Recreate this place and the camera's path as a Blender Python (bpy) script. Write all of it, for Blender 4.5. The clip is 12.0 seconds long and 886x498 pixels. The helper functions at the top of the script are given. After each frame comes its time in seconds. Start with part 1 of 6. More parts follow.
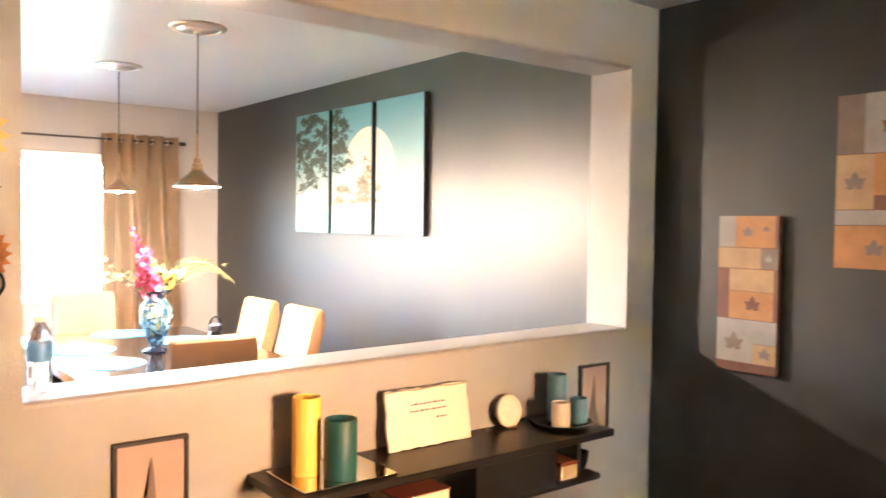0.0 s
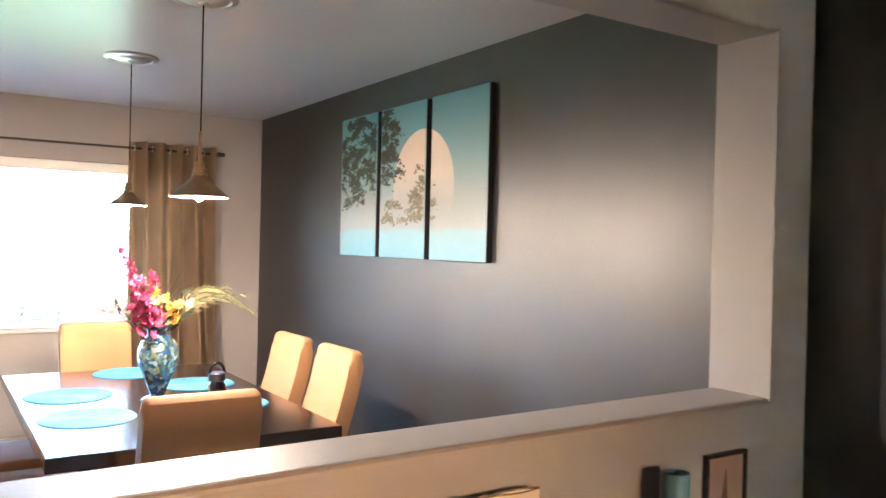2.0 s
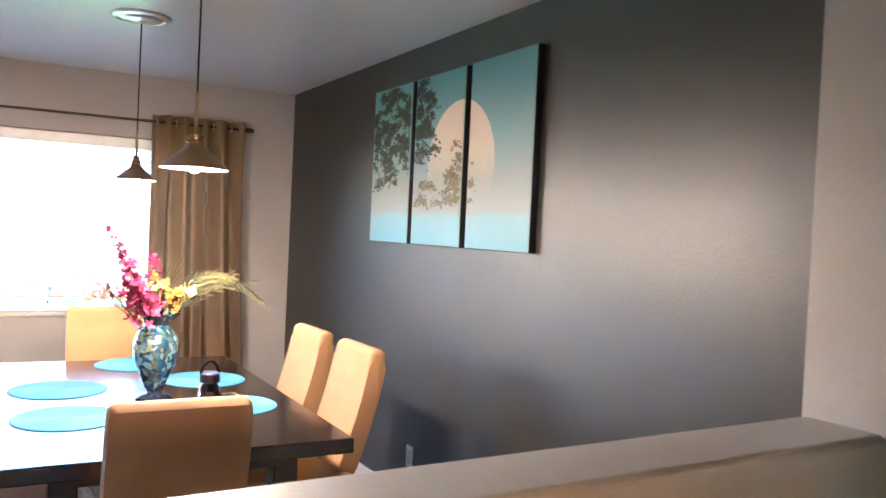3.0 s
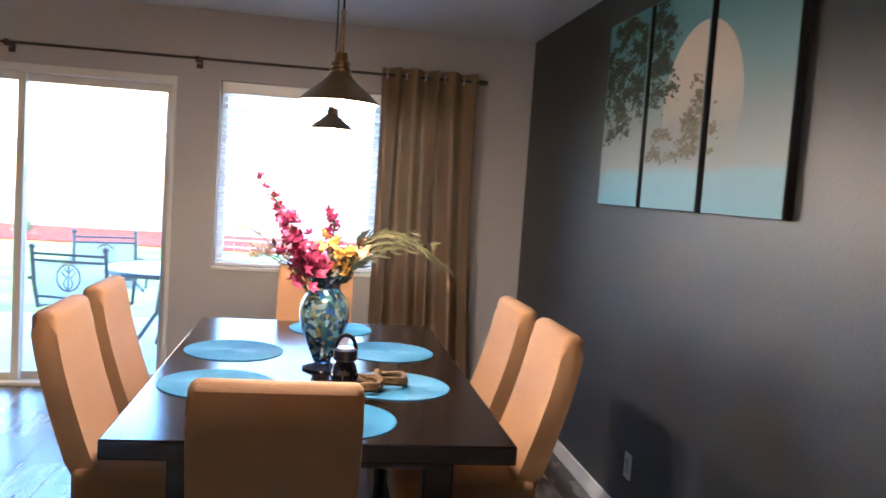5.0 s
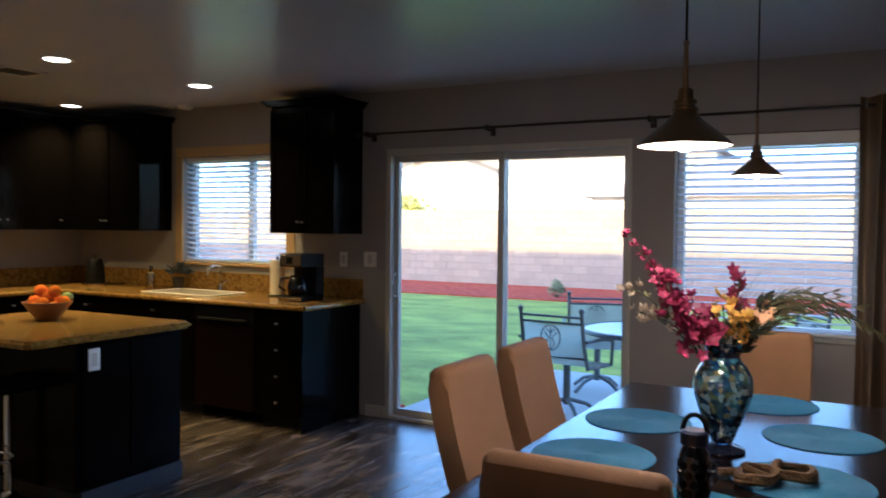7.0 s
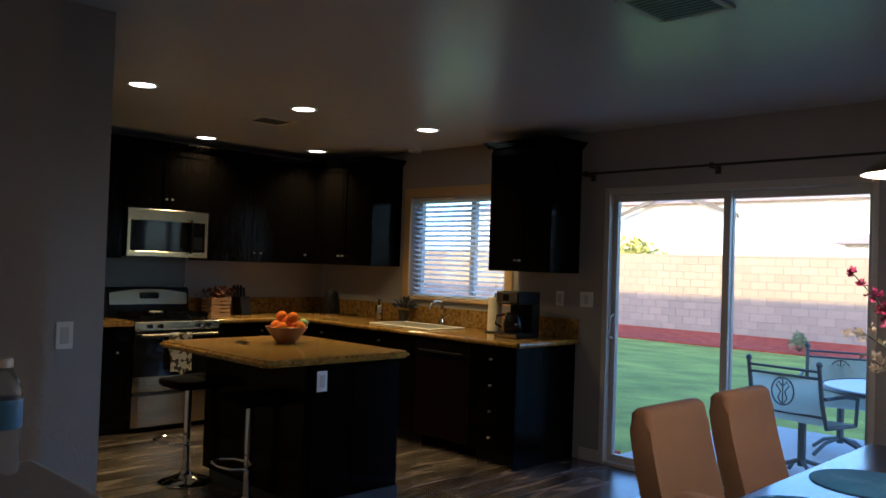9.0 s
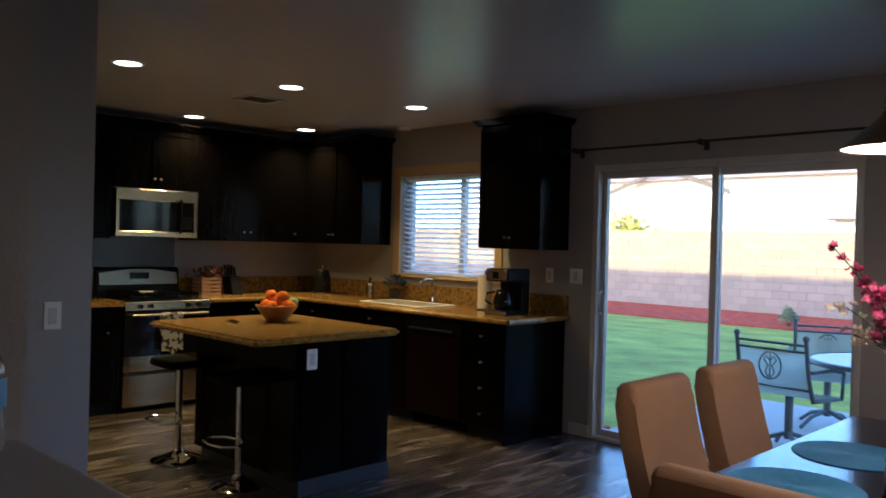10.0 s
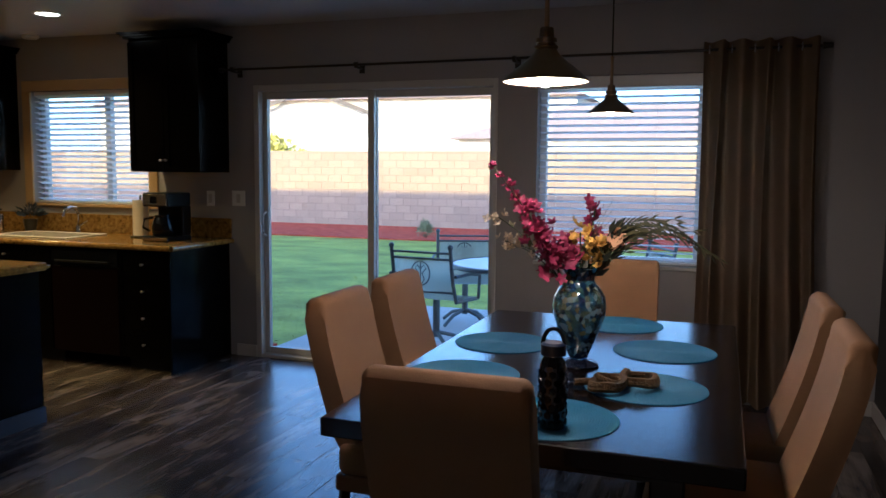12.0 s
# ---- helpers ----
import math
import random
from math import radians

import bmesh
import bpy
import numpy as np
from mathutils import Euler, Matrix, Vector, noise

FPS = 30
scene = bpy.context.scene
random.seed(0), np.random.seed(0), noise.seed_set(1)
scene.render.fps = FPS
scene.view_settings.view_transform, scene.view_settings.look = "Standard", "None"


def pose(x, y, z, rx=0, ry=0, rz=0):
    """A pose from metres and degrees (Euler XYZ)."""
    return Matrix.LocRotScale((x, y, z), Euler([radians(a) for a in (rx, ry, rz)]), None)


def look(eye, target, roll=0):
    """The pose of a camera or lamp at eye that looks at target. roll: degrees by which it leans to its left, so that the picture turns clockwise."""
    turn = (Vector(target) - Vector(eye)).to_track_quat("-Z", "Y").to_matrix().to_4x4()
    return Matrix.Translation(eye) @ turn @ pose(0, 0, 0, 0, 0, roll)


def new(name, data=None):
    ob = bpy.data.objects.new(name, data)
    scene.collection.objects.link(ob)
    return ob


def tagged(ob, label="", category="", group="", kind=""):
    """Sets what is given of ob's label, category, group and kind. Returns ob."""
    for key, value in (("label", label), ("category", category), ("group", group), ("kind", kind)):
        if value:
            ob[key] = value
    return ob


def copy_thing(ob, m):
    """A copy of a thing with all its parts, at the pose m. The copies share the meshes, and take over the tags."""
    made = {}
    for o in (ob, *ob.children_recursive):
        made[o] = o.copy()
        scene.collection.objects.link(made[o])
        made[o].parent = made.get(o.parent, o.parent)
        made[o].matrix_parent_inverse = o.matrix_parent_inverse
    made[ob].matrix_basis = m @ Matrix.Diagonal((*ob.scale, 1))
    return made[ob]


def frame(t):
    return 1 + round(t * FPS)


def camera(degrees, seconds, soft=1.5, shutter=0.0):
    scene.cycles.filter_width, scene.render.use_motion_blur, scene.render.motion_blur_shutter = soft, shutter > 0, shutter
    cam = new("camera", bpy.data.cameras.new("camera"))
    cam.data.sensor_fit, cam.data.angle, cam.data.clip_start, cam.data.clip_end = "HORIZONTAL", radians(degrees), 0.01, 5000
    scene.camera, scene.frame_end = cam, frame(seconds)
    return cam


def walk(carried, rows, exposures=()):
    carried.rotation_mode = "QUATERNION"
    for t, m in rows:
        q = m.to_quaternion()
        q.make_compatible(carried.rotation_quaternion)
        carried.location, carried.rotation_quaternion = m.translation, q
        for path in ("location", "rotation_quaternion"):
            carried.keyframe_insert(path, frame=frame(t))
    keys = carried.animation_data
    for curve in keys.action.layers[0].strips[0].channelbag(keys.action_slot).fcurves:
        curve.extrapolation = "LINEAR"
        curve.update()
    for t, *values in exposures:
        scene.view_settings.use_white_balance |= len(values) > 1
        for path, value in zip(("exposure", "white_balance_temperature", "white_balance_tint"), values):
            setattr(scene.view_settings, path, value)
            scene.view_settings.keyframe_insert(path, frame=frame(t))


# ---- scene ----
cam = camera(58.0, 12.0, 1.5, 0.5)
PATH = [
    (0, (0.412, -0.022, 1.513), (1.646, 1.55, 1.447), 0.8),
    (0.5, (0.485, 0.107, 1.483), (1.629, 1.746, 1.41), 1.1),
    (1, (0.632, 0.328, 1.505), (1.944, 1.838, 1.484), 1.2),
    (1.5, (0.758, 0.525, 1.504), (1.989, 2.1, 1.442), 0.4),
    (2, (1.023, 0.722, 1.515), (2.109, 2.402, 1.502), 1.4),
    (2.5, (1.197, 0.899, 1.497), (2.202, 2.627, 1.44), 0.8),
    (3, (1.346, 1.108, 1.502), (2.324, 2.852, 1.458), 2.7),
    (3.5, (1.461, 1.249, 1.515), (2.211, 3.102, 1.439), 1.2),
    (5.5, (2.036, 1.703, 1.446), (2.087, 3.696, 1.277), 2.9),
    (6, (2.172, 1.774, 1.457), (1.762, 3.725, 1.294), -0.2),
    (6.5, (2.357, 1.826, 1.454), (1.509, 3.632, 1.312), 1.2),
    (7, (2.384, 1.888, 1.468), (1.423, 3.641, 1.412), 0.6),
    (7.5, (2.437, 1.898, 1.481), (1.266, 3.52, 1.475), 0.9),
    (9.5, (2.474, 1.925, 1.427), (1.051, 3.333, 1.456), 1.8),
    (10, (2.488, 1.928, 1.434), (1.087, 3.357, 1.42), 1.5),
    (10.5, (2.492, 1.85, 1.468), (1.218, 3.392, 1.396), 0.9),
    (11, (2.489, 1.912, 1.45), (1.489, 3.64, 1.327), 1.1),
    (11.5, (2.431, 1.9, 1.424), (1.774, 3.781, 1.256), 0.5),
    (12, (2.41, 1.789, 1.438), (1.753, 3.668, 1.241), 0.5),
]
EXPOSURES = [(0, 6.65, 5180, 10), (0.5, 6.12, 5080, 10), (1.0, 5.75, 5020, 10), (2.5, 5.34, 4930, 10), (3.5, 5.06, 4680, 10), (5.3, 4.0, 4740, 10), (6.0, 3.52, 4600, 10), (6.6, 2.6, 4580, 10), (7.5, 2.1, 4440, 10), (9.5, 1.76, 4440, 10), (10.5, 2.22, 4440, 10), (11.2, 1.98, 4460, 10), (12, 1.75, 4460, 10)]
walk(cam, [(t, look(eye, target, roll)) for t, eye, target, roll in PATH], EXPOSURES)

# ---- sky, sun and the large lights ----
SUN_EL, SUN_AZ = radians(20.0), radians(184.0)
world = bpy.data.worlds.new("sky")
scene.world = world
world.use_nodes = True
wn = world.node_tree.nodes
sky = wn.new("ShaderNodeTexSky")
sky.sky_type, sky.sun_disc = "NISHITA", False
sky.sun_elevation, sky.sun_rotation = SUN_EL, SUN_AZ
wn["Background"].inputs["Strength"].default_value = 0.15
world.node_tree.links.new(sky.outputs[0], wn["Background"].inputs["Color"])


def lamp(name, kind, m, energy, colour=(1, 1, 1), **size):
    data = bpy.data.lights.new(name, kind)
    data.energy, data.color = energy, colour
    if kind == "SUN":
        data.angle = size["angle"]
    elif kind == "AREA":
        data.shape, data.size, data.size_y = size.get("shape", "RECTANGLE"), size["size"], size.get("size_y", size["size"])
        data.spread = size.get("spread", math.pi)
    elif kind == "SPOT":
        data.spot_size, data.spot_blend, data.shadow_soft_size = size["angle"], 0.6, size["size"]
    else:
        data.shadow_soft_size = size["size"]
    ob = new(name, data)
    ob.matrix_world = m
    return ob


to_sun = Vector((math.sin(SUN_AZ) * math.cos(SUN_EL), math.cos(SUN_AZ) * math.cos(SUN_EL), math.sin(SUN_EL)))
lamp("sun", "SUN", look(to_sun * 40, (0, 0, 0)), 3.1, (0.66, 0.44, 0.11), angle=radians(0.5))
# unseen warm fill lamp, added to light the living-room side of the half wall
lamp("living_fill_lamp", "AREA", look((2.0, -3.48, 1.6), (1.55, 2.2, 1.05)), 0.32, (1.0, 0.46, 0.16), size=0.8, size_y=1.1, spread=radians(31))

# ---- materials ----
def mat(name, colour, rough=0.6, metal=0.0, spread=0.08, scale=6.0, bump=0.05, bump_scale=60.0, coat=0.0, trans=0.0, island=0.0, obj=0.0, spec=0.5, stretch=None):
    """A surface with colour variation at two scales and a fine relief."""
    m = bpy.data.materials.new(name)
    m.use_nodes = True
    nt = m.node_tree
    b = nt.nodes["Principled BSDF"]
    tc = nt.nodes.new("ShaderNodeTexCoord")
    mp = nt.nodes.new("ShaderNodeMapping")
    if stretch:
        mp.inputs["Scale"].default_value = stretch
    nt.links.new(tc.outputs["Object"], mp.inputs["Vector"])
    n1 = nt.nodes.new("ShaderNodeTexNoise")
    n1.inputs["Scale"].default_value, n1.inputs["Detail"].default_value = scale, 5
    n2 = nt.nodes.new("ShaderNodeTexNoise")
    n2.inputs["Scale"].default_value, n2.inputs["Detail"].default_value = bump_scale, 3
    for n in (n1, n2):
        nt.links.new(mp.outputs[0], n.inputs["Vector"])
    mix = nt.nodes.new("ShaderNodeMix")
    mix.data_type = "RGBA"
    c = Vector(colour)
    mix.inputs["A"].default_value = (*[max(0, v * (1 - spread)) for v in c], 1)
    mix.inputs["B"].default_value = (*[min(1, v * (1 + spread)) for v in c], 1)
    add = nt.nodes.new("ShaderNodeMath")
    add.operation = "ADD"
    half = nt.nodes.new("ShaderNodeMath")
    half.operation = "MULTIPLY_ADD"
    half.inputs[1].default_value, half.inputs[2].default_value = 0.35, -0.17
    nt.links.new(n2.outputs["Fac"], half.inputs[0])
    nt.links.new(n1.outputs["Fac"], add.inputs[0])
    nt.links.new(half.outputs[0], add.inputs[1])
    nt.links.new(add.outputs[0], mix.inputs["Factor"])
    out = mix.outputs["Result"]
    if island or obj:
        if obj:
            rnd = nt.nodes.new("ShaderNodeObjectInfo").outputs["Random"]
        else:
            rnd = nt.nodes.new("ShaderNodeNewGeometry").outputs["Random Per Island"]
        hsv = nt.nodes.new("ShaderNodeHueSaturation")
        mr = nt.nodes.new("ShaderNodeMapRange")
        k = island or obj
        mr.inputs["To Min"].default_value, mr.inputs["To Max"].default_value = 1 - k, 1 + k
        nt.links.new(rnd, mr.inputs["Value"])
        nt.links.new(mr.outputs[0], hsv.inputs["Value"])
        nt.links.new(out, hsv.inputs["Color"])
        out = hsv.outputs[0]
    nt.links.new(out, b.inputs["Base Color"])
    b.inputs["Roughness"].default_value, b.inputs["Metallic"].default_value = rough, metal
    b.inputs["Coat Weight"].default_value, b.inputs["Transmission Weight"].default_value = coat, trans
    b.inputs["Coat Roughness"].default_value = 0.1
    b.inputs["Specular IOR Level"].default_value = spec
    if bump:
        bp = nt.nodes.new("ShaderNodeBump")
        bp.inputs["Strength"].default_value, bp.inputs["Distance"].default_value = bump, 0.01
        nt.links.new(n2.outputs["Fac"], bp.inputs["Height"])
        nt.links.new(bp.outputs[0], b.inputs["Normal"])
    return m


def glow(name, colour, strength):
    m = bpy.data.materials.new(name)
    m.use_nodes = True
    b = m.node_tree.nodes["Principled BSDF"]
    b.inputs["Base Color"].default_value = (*colour, 1)
    b.inputs["Emission Color"].default_value = (*colour, 1)
    b.inputs["Emission Strength"].default_value = strength
    return m


def ramp_mat(name, axis, stops, rough=0.6, noise_amount=0.1, noise_scale=8.0):
    """Colour that runs along one axis of the part's own box, as painted, with brushy noise."""
    m = bpy.data.materials.new(name)
    m.use_nodes = True
    nt = m.node_tree
    b = nt.nodes["Principled BSDF"]
    tc = nt.nodes.new("ShaderNodeTexCoord")
    sp = nt.nodes.new("ShaderNodeSeparateXYZ")
    nz = nt.nodes.new("ShaderNodeTexNoise")
    nz.inputs["Scale"].default_value, nz.inputs["Detail"].default_value = noise_scale, 6
    ad = nt.nodes.new("ShaderNodeMath")
    ad.operation = "MULTIPLY_ADD"
    ad.inputs[1].default_value = noise_amount
    cr = nt.nodes.new("ShaderNodeValToRGB")
    while len(cr.color_ramp.elements) < len(stops):
        cr.color_ramp.elements.new(0.5)
    for e, (p, c) in zip(cr.color_ramp.elements, stops):
        e.position, e.color = p, (*c, 1)
    nt.links.new(tc.outputs["Generated"], sp.inputs[0])
    nt.links.new(tc.outputs["Object"], nz.inputs["Vector"])
    nt.links.new(nz.outputs["Fac"], ad.inputs[0])
    nt.links.new(sp.outputs[axis], ad.inputs[2])
    nt.links.new(ad.outputs[0], cr.inputs[0])
    nt.links.new(cr.outputs[0], b.inputs["Base Color"])
    b.inputs["Roughness"].default_value = rough
    return m


def mottled(name, stops, scale, rough=0.5, bump=0.1, coat=0.0, trans=0.0, detail=6.0, voronoi=False):
    """Blotches of several colours: granite, art glass, soil."""
    m = bpy.data.materials.new(name)
    m.use_nodes = True
    nt = m.node_tree
    b = nt.nodes["Principled BSDF"]
    tc = nt.nodes.new("ShaderNodeTexCoord")
    if voronoi:
        nz = nt.nodes.new("ShaderNodeTexVoronoi")
        sep = nt.nodes.new("ShaderNodeSeparateColor")
        nt.links.new(nz.outputs["Color"], sep.inputs[0])
        out = sep.outputs[0]
    else:
        nz = nt.nodes.new("ShaderNodeTexNoise")
        nz.inputs["Detail"].default_value = detail
        nz.inputs["Roughness"].default_value = 0.7
        out = nz.outputs["Fac"]
    nz.inputs["Scale"].default_value = scale
    cr = nt.nodes.new("ShaderNodeValToRGB")
    while len(cr.color_ramp.elements) < len(stops):
        cr.color_ramp.elements.new(0.5)
    for e, (p, c) in zip(cr.color_ramp.elements, stops):
        e.position, e.color = p, (*c, 1)
    nt.links.new(tc.outputs["Object"], nz.inputs["Vector"])
    nt.links.new(out, cr.inputs[0])
    nt.links.new(cr.outputs[0], b.inputs["Base Color"])
    b.inputs["Roughness"].default_value, b.inputs["Coat Weight"].default_value = rough, coat
    b.inputs["Transmission Weight"].default_value = trans
    if bump:
        bp = nt.nodes.new("ShaderNodeBump")
        bp.inputs["Strength"].default_value, bp.inputs["Distance"].default_value = bump, 0.01
        nt.links.new(out, bp.inputs["Height"])
        nt.links.new(bp.outputs[0], b.inputs["Normal"])
    return m


def plank_material():
    """Weathered oak: long dark and pale figure, different on every board, with fine grain."""
    m = bpy.data.materials.new("weathered_oak_laminate")
    m.use_nodes = True
    nt = m.node_tree
    b = nt.nodes["Principled BSDF"]
    tc, info = nt.nodes.new("ShaderNodeTexCoord"), nt.nodes.new("ShaderNodeObjectInfo")
    shift = nt.nodes.new("ShaderNodeVectorMath")
    shift.operation = "MULTIPLY_ADD"
    shift.inputs[1].default_value = (37.0, 53.0, 11.0)
    nt.links.new(info.outputs["Random"], shift.inputs[0])
    nt.links.new(tc.outputs["Object"], shift.inputs[2])
    facs = []
    for stretch, scale, detail in (((4.5, 1.0, 1), 2.3, 4), ((30, 1.6, 1), 3.0, 3)):
        mp, nz = nt.nodes.new("ShaderNodeMapping"), nt.nodes.new("ShaderNodeTexNoise")
        mp.inputs["Scale"].default_value = stretch
        nz.inputs["Scale"].default_value, nz.inputs["Detail"].default_value, nz.inputs["Distortion"].default_value = scale, detail, 0.6
        nt.links.new(shift.outputs[0], mp.inputs["Vector"])
        nt.links.new(mp.outputs[0], nz.inputs["Vector"])
        facs.append(nz.outputs["Fac"])
    mix = nt.nodes.new("ShaderNodeMath")
    mix.operation = "MULTIPLY_ADD"
    mix.inputs[1].default_value = 0.28
    nt.links.new(facs[1], mix.inputs[0])
    nt.links.new(facs[0], mix.inputs[2])
    tone = nt.nodes.new("ShaderNodeMath")
    tone.operation = "MULTIPLY_ADD"
    tone.inputs[1].default_value = 0.16
    nt.links.new(info.outputs["Random"], tone.inputs[0])
    nt.links.new(mix.outputs[0], tone.inputs[2])
    cr = nt.nodes.new("ShaderNodeValToRGB")
    cr.color_ramp.elements.new(0.5), cr.color_ramp.elements.new(0.6)
    for e, (p, c) in zip(cr.color_ramp.elements, ((0.50, (0.014, 0.010, 0.008)), (0.64, (0.046, 0.034, 0.026)), (0.78, (0.096, 0.075, 0.059)), (0.92, (0.16, 0.13, 0.105)))):
        e.position, e.color = p, (*c, 1)
    nt.links.new(tone.outputs[0], cr.inputs[0])
    nt.links.new(cr.outputs[0], b.inputs["Base Color"])
    b.inputs["Roughness"].default_value = 0.26
    bp = nt.nodes.new("ShaderNodeBump")
    bp.inputs["Strength"].default_value, bp.inputs["Distance"].default_value = 0.08, 0.01
    nt.links.new(facs[1], bp.inputs["Height"])
    nt.links.new(bp.outputs[0], b.inputs["Normal"])
    return m


WALL = mat("wall_paint_greige", (0.305, 0.283, 0.268), 0.5, spread=0.03, scale=2, bump=0.12, bump_scale=90)
GREY = mat("wall_paint_charcoal", (0.018, 0.0176, 0.0168), 0.455, spread=0.06, scale=2, bump=0.10, bump_scale=70, spec=0.62)
CEIL = mat("ceiling_paint", (0.61, 0.61, 0.62), 0.27, spec=0.8, spread=0.03, scale=2, bump=0.10, bump_scale=45)
TRIM = mat("white_trim_paint", (0.52, 0.49, 0.44), 0.4, spread=0.03, bump=0.02)
CASING = mat("tan_window_casing", (0.52, 0.35, 0.14), 0.45, spread=0.04, bump=0.03)
PLANK = plank_material()
CARPET = mat("beige_carpet", (0.2, 0.165, 0.13), 0.95, spread=0.15, scale=30, bump=0.6, bump_scale=300)
CAB = mat("espresso_cabinet_wood", (0.0022, 0.0018, 0.0017), 0.17, spec=0.065, spread=0.3, scale=5, bump=0.03, bump_scale=40, stretch=(8, 8, 0.8))
DARK = mat("dark_gap", (0.01, 0.01, 0.01), 0.8, bump=0)
GRANITE = mottled("golden_granite", [(0.3, (0.035, 0.019, 0.005)), (0.45, (0.22, 0.118, 0.016)), (0.58, (0.33, 0.19, 0.03)), (0.72, (0.36, 0.23, 0.05))], 28, 0.14, 0.01)
DARKSTEEL = mat("dark_grey_steel", (0.07, 0.068, 0.06), 0.3, 0.6, spread=0.15, scale=3, bump=0.02, bump_scale=60)
STEEL = mat("brushed_steel", (0.46, 0.37, 0.23), 0.24, 1.0, spread=0.06, scale=3, bump=0.03, bump_scale=60, stretch=(1, 1, 30))
CHROME = mat("chrome", (0.75, 0.75, 0.75), 0.08, 1.0, spread=0.02, bump=0)
NICKEL = mat("satin_nickel", (0.62, 0.58, 0.52), 0.3, 1.0, spread=0.03, bump=0)
BLACKGLASS = mat("black_glass", (0.006, 0.006, 0.007), 0.06, spread=0.1, bump=0, spec=0.25)
IRON = mat("black_iron", (0.008, 0.008, 0.008), 0.4, spread=0.2, bump=0.1, spec=0.15)
ROD = mat("dark_rod_metal", (0.05, 0.042, 0.036), 0.4, 0.7, spread=0.1, bump=0.02)
BRONZE = mat("oil_rubbed_bronze", (0.30, 0.21, 0.12), 0.34, 0.9, spread=0.2, scale=12, bump=0.03)
TABLE = mat("espresso_table_wood", (0.009, 0.0055, 0.0045), 0.16, spread=0.5, scale=4, bump=0.03, bump_scale=30, stretch=(9, 0.7, 1), coat=0.12, spec=0.42)
SUEDE = mat("tan_microsuede", (0.255, 0.135, 0.053), 0.85, spread=0.1, scale=9, bump=0.15, bump_scale=220)
MATTEAL = mat("woven_teal_mat", (0.022, 0.13, 0.25), 0.7, spread=0.15, scale=20, bump=0.5, bump_scale=180)
CURTAIN = mat("taupe_curtain_cloth", (0.30, 0.205, 0.12), 0.8, spread=0.1, scale=8, bump=0.2, bump_scale=250)
SLAT = mat("white_blind_slat", (0.85, 0.85, 0.85), 0.4, spread=0.02, bump=0)


def let_light_through(m, amount):
    """Thin vinyl that passes some daylight."""
    nt = m.node_tree
    b, out = nt.nodes["Principled BSDF"], nt.nodes["Material Output"]
    tr, mx = nt.nodes.new("ShaderNodeBsdfTranslucent"), nt.nodes.new("ShaderNodeMixShader")
    tr.inputs["Color"].default_value = (0.96, 0.94, 0.92, 1)
    mx.inputs[0].default_value = amount
    nt.links.new(b.outputs[0], mx.inputs[1])
    nt.links.new(tr.outputs[0], mx.inputs[2])
    nt.links.new(mx.outputs[0], out.inputs[0])


let_light_through(SLAT, 0.8)
BLACKWOOD = mat("black_stained_wood", (0.008, 0.006, 0.0055), 0.4, spread=0.3, scale=8, bump=0.05)
WHITEP = mat("white_plastic", (0.75, 0.74, 0.7), 0.35, spread=0.02, bump=0)
PAPER = mat("cream_ceramic", (0.7, 0.62, 0.48), 0.5, spread=0.06, bump=0.05)
INK = mat("dark_ink", (0.04, 0.035, 0.03), 0.7, bump=0)
GRASS = mat("lawn_green", (0.40, 0.42, 0.06), 0.9, spread=0.85, scale=1.5, bump=0.4, bump_scale=26, stretch=(0.75, 1.2, 1))
BLADE = mat("grass_blade", (0.44, 0.47, 0.05), 0.7, spread=0.5, scale=1.3, bump=0, island=0.4)
CONCRETE = mat("patio_concrete", (0.6, 0.57, 0.53), 0.85, spread=0.12, scale=3, bump=0.3, bump_scale=80)
MULCH = mottled("red_bark_mulch", [(0.3, (0.25, 0.03, 0.012)), (0.55, (0.52, 0.075, 0.03)), (0.75, (0.66, 0.24, 0.13))], 6, 0.95, 0.8)
BLOCK = mat("tan_concrete_block", (0.46, 0.35, 0.27), 0.9, spread=0.06, scale=3, bump=0.3, bump_scale=60, obj=0.07)
MORTAR = mat("grey_mortar", (0.33, 0.25, 0.21), 0.95, spread=0.1, bump=0.3)
STUCCO = mat("pale_stucco", (0.8, 0.72, 0.58), 0.9, spread=0.05, bump=0.3, bump_scale=20)
ROOFTILE = mat("pale_roof_tile", (0.50, 0.36, 0.28), 0.85, spread=0.2, scale=5, bump=0.4, bump_scale=20)
DESERT = mat("dry_ground", (0.33, 0.26, 0.18), 0.95, spread=0.2, scale=0.4, bump=0.5, bump_scale=4)
LEAF = mat("shrub_leaf", (0.26, 0.30, 0.17), 0.6, spread=0.2, bump=0, island=0.35)
SLING = mat("grey_mesh_sling", (0.66, 0.66, 0.58), 0.7, spread=0.05, bump=0.4, bump_scale=300)
GREYMETAL = mat("grey_powder_coat", (0.15, 0.155, 0.16), 0.45, 0.3, spread=0.1, bump=0.05)
VASE = mottled("mottled_art_glass", [(0.12, (0.006, 0.015, 0.05)), (0.32, (0.02, 0.09, 0.28)), (0.5, (0.06, 0.22, 0.30)), (0.64, (0.14, 0.24, 0.14)), (0.76, (0.34, 0.27, 0.10)), (0.86, (0.30, 0.46, 0.55))], 62, 0.05, 0.0, coat=1.0, trans=0.5, voronoi=True)
DARKGLASS = mat("dark_blue_glass", (0.012, 0.015, 0.03), 0.06, spread=0.2, bump=0, coat=0.6)


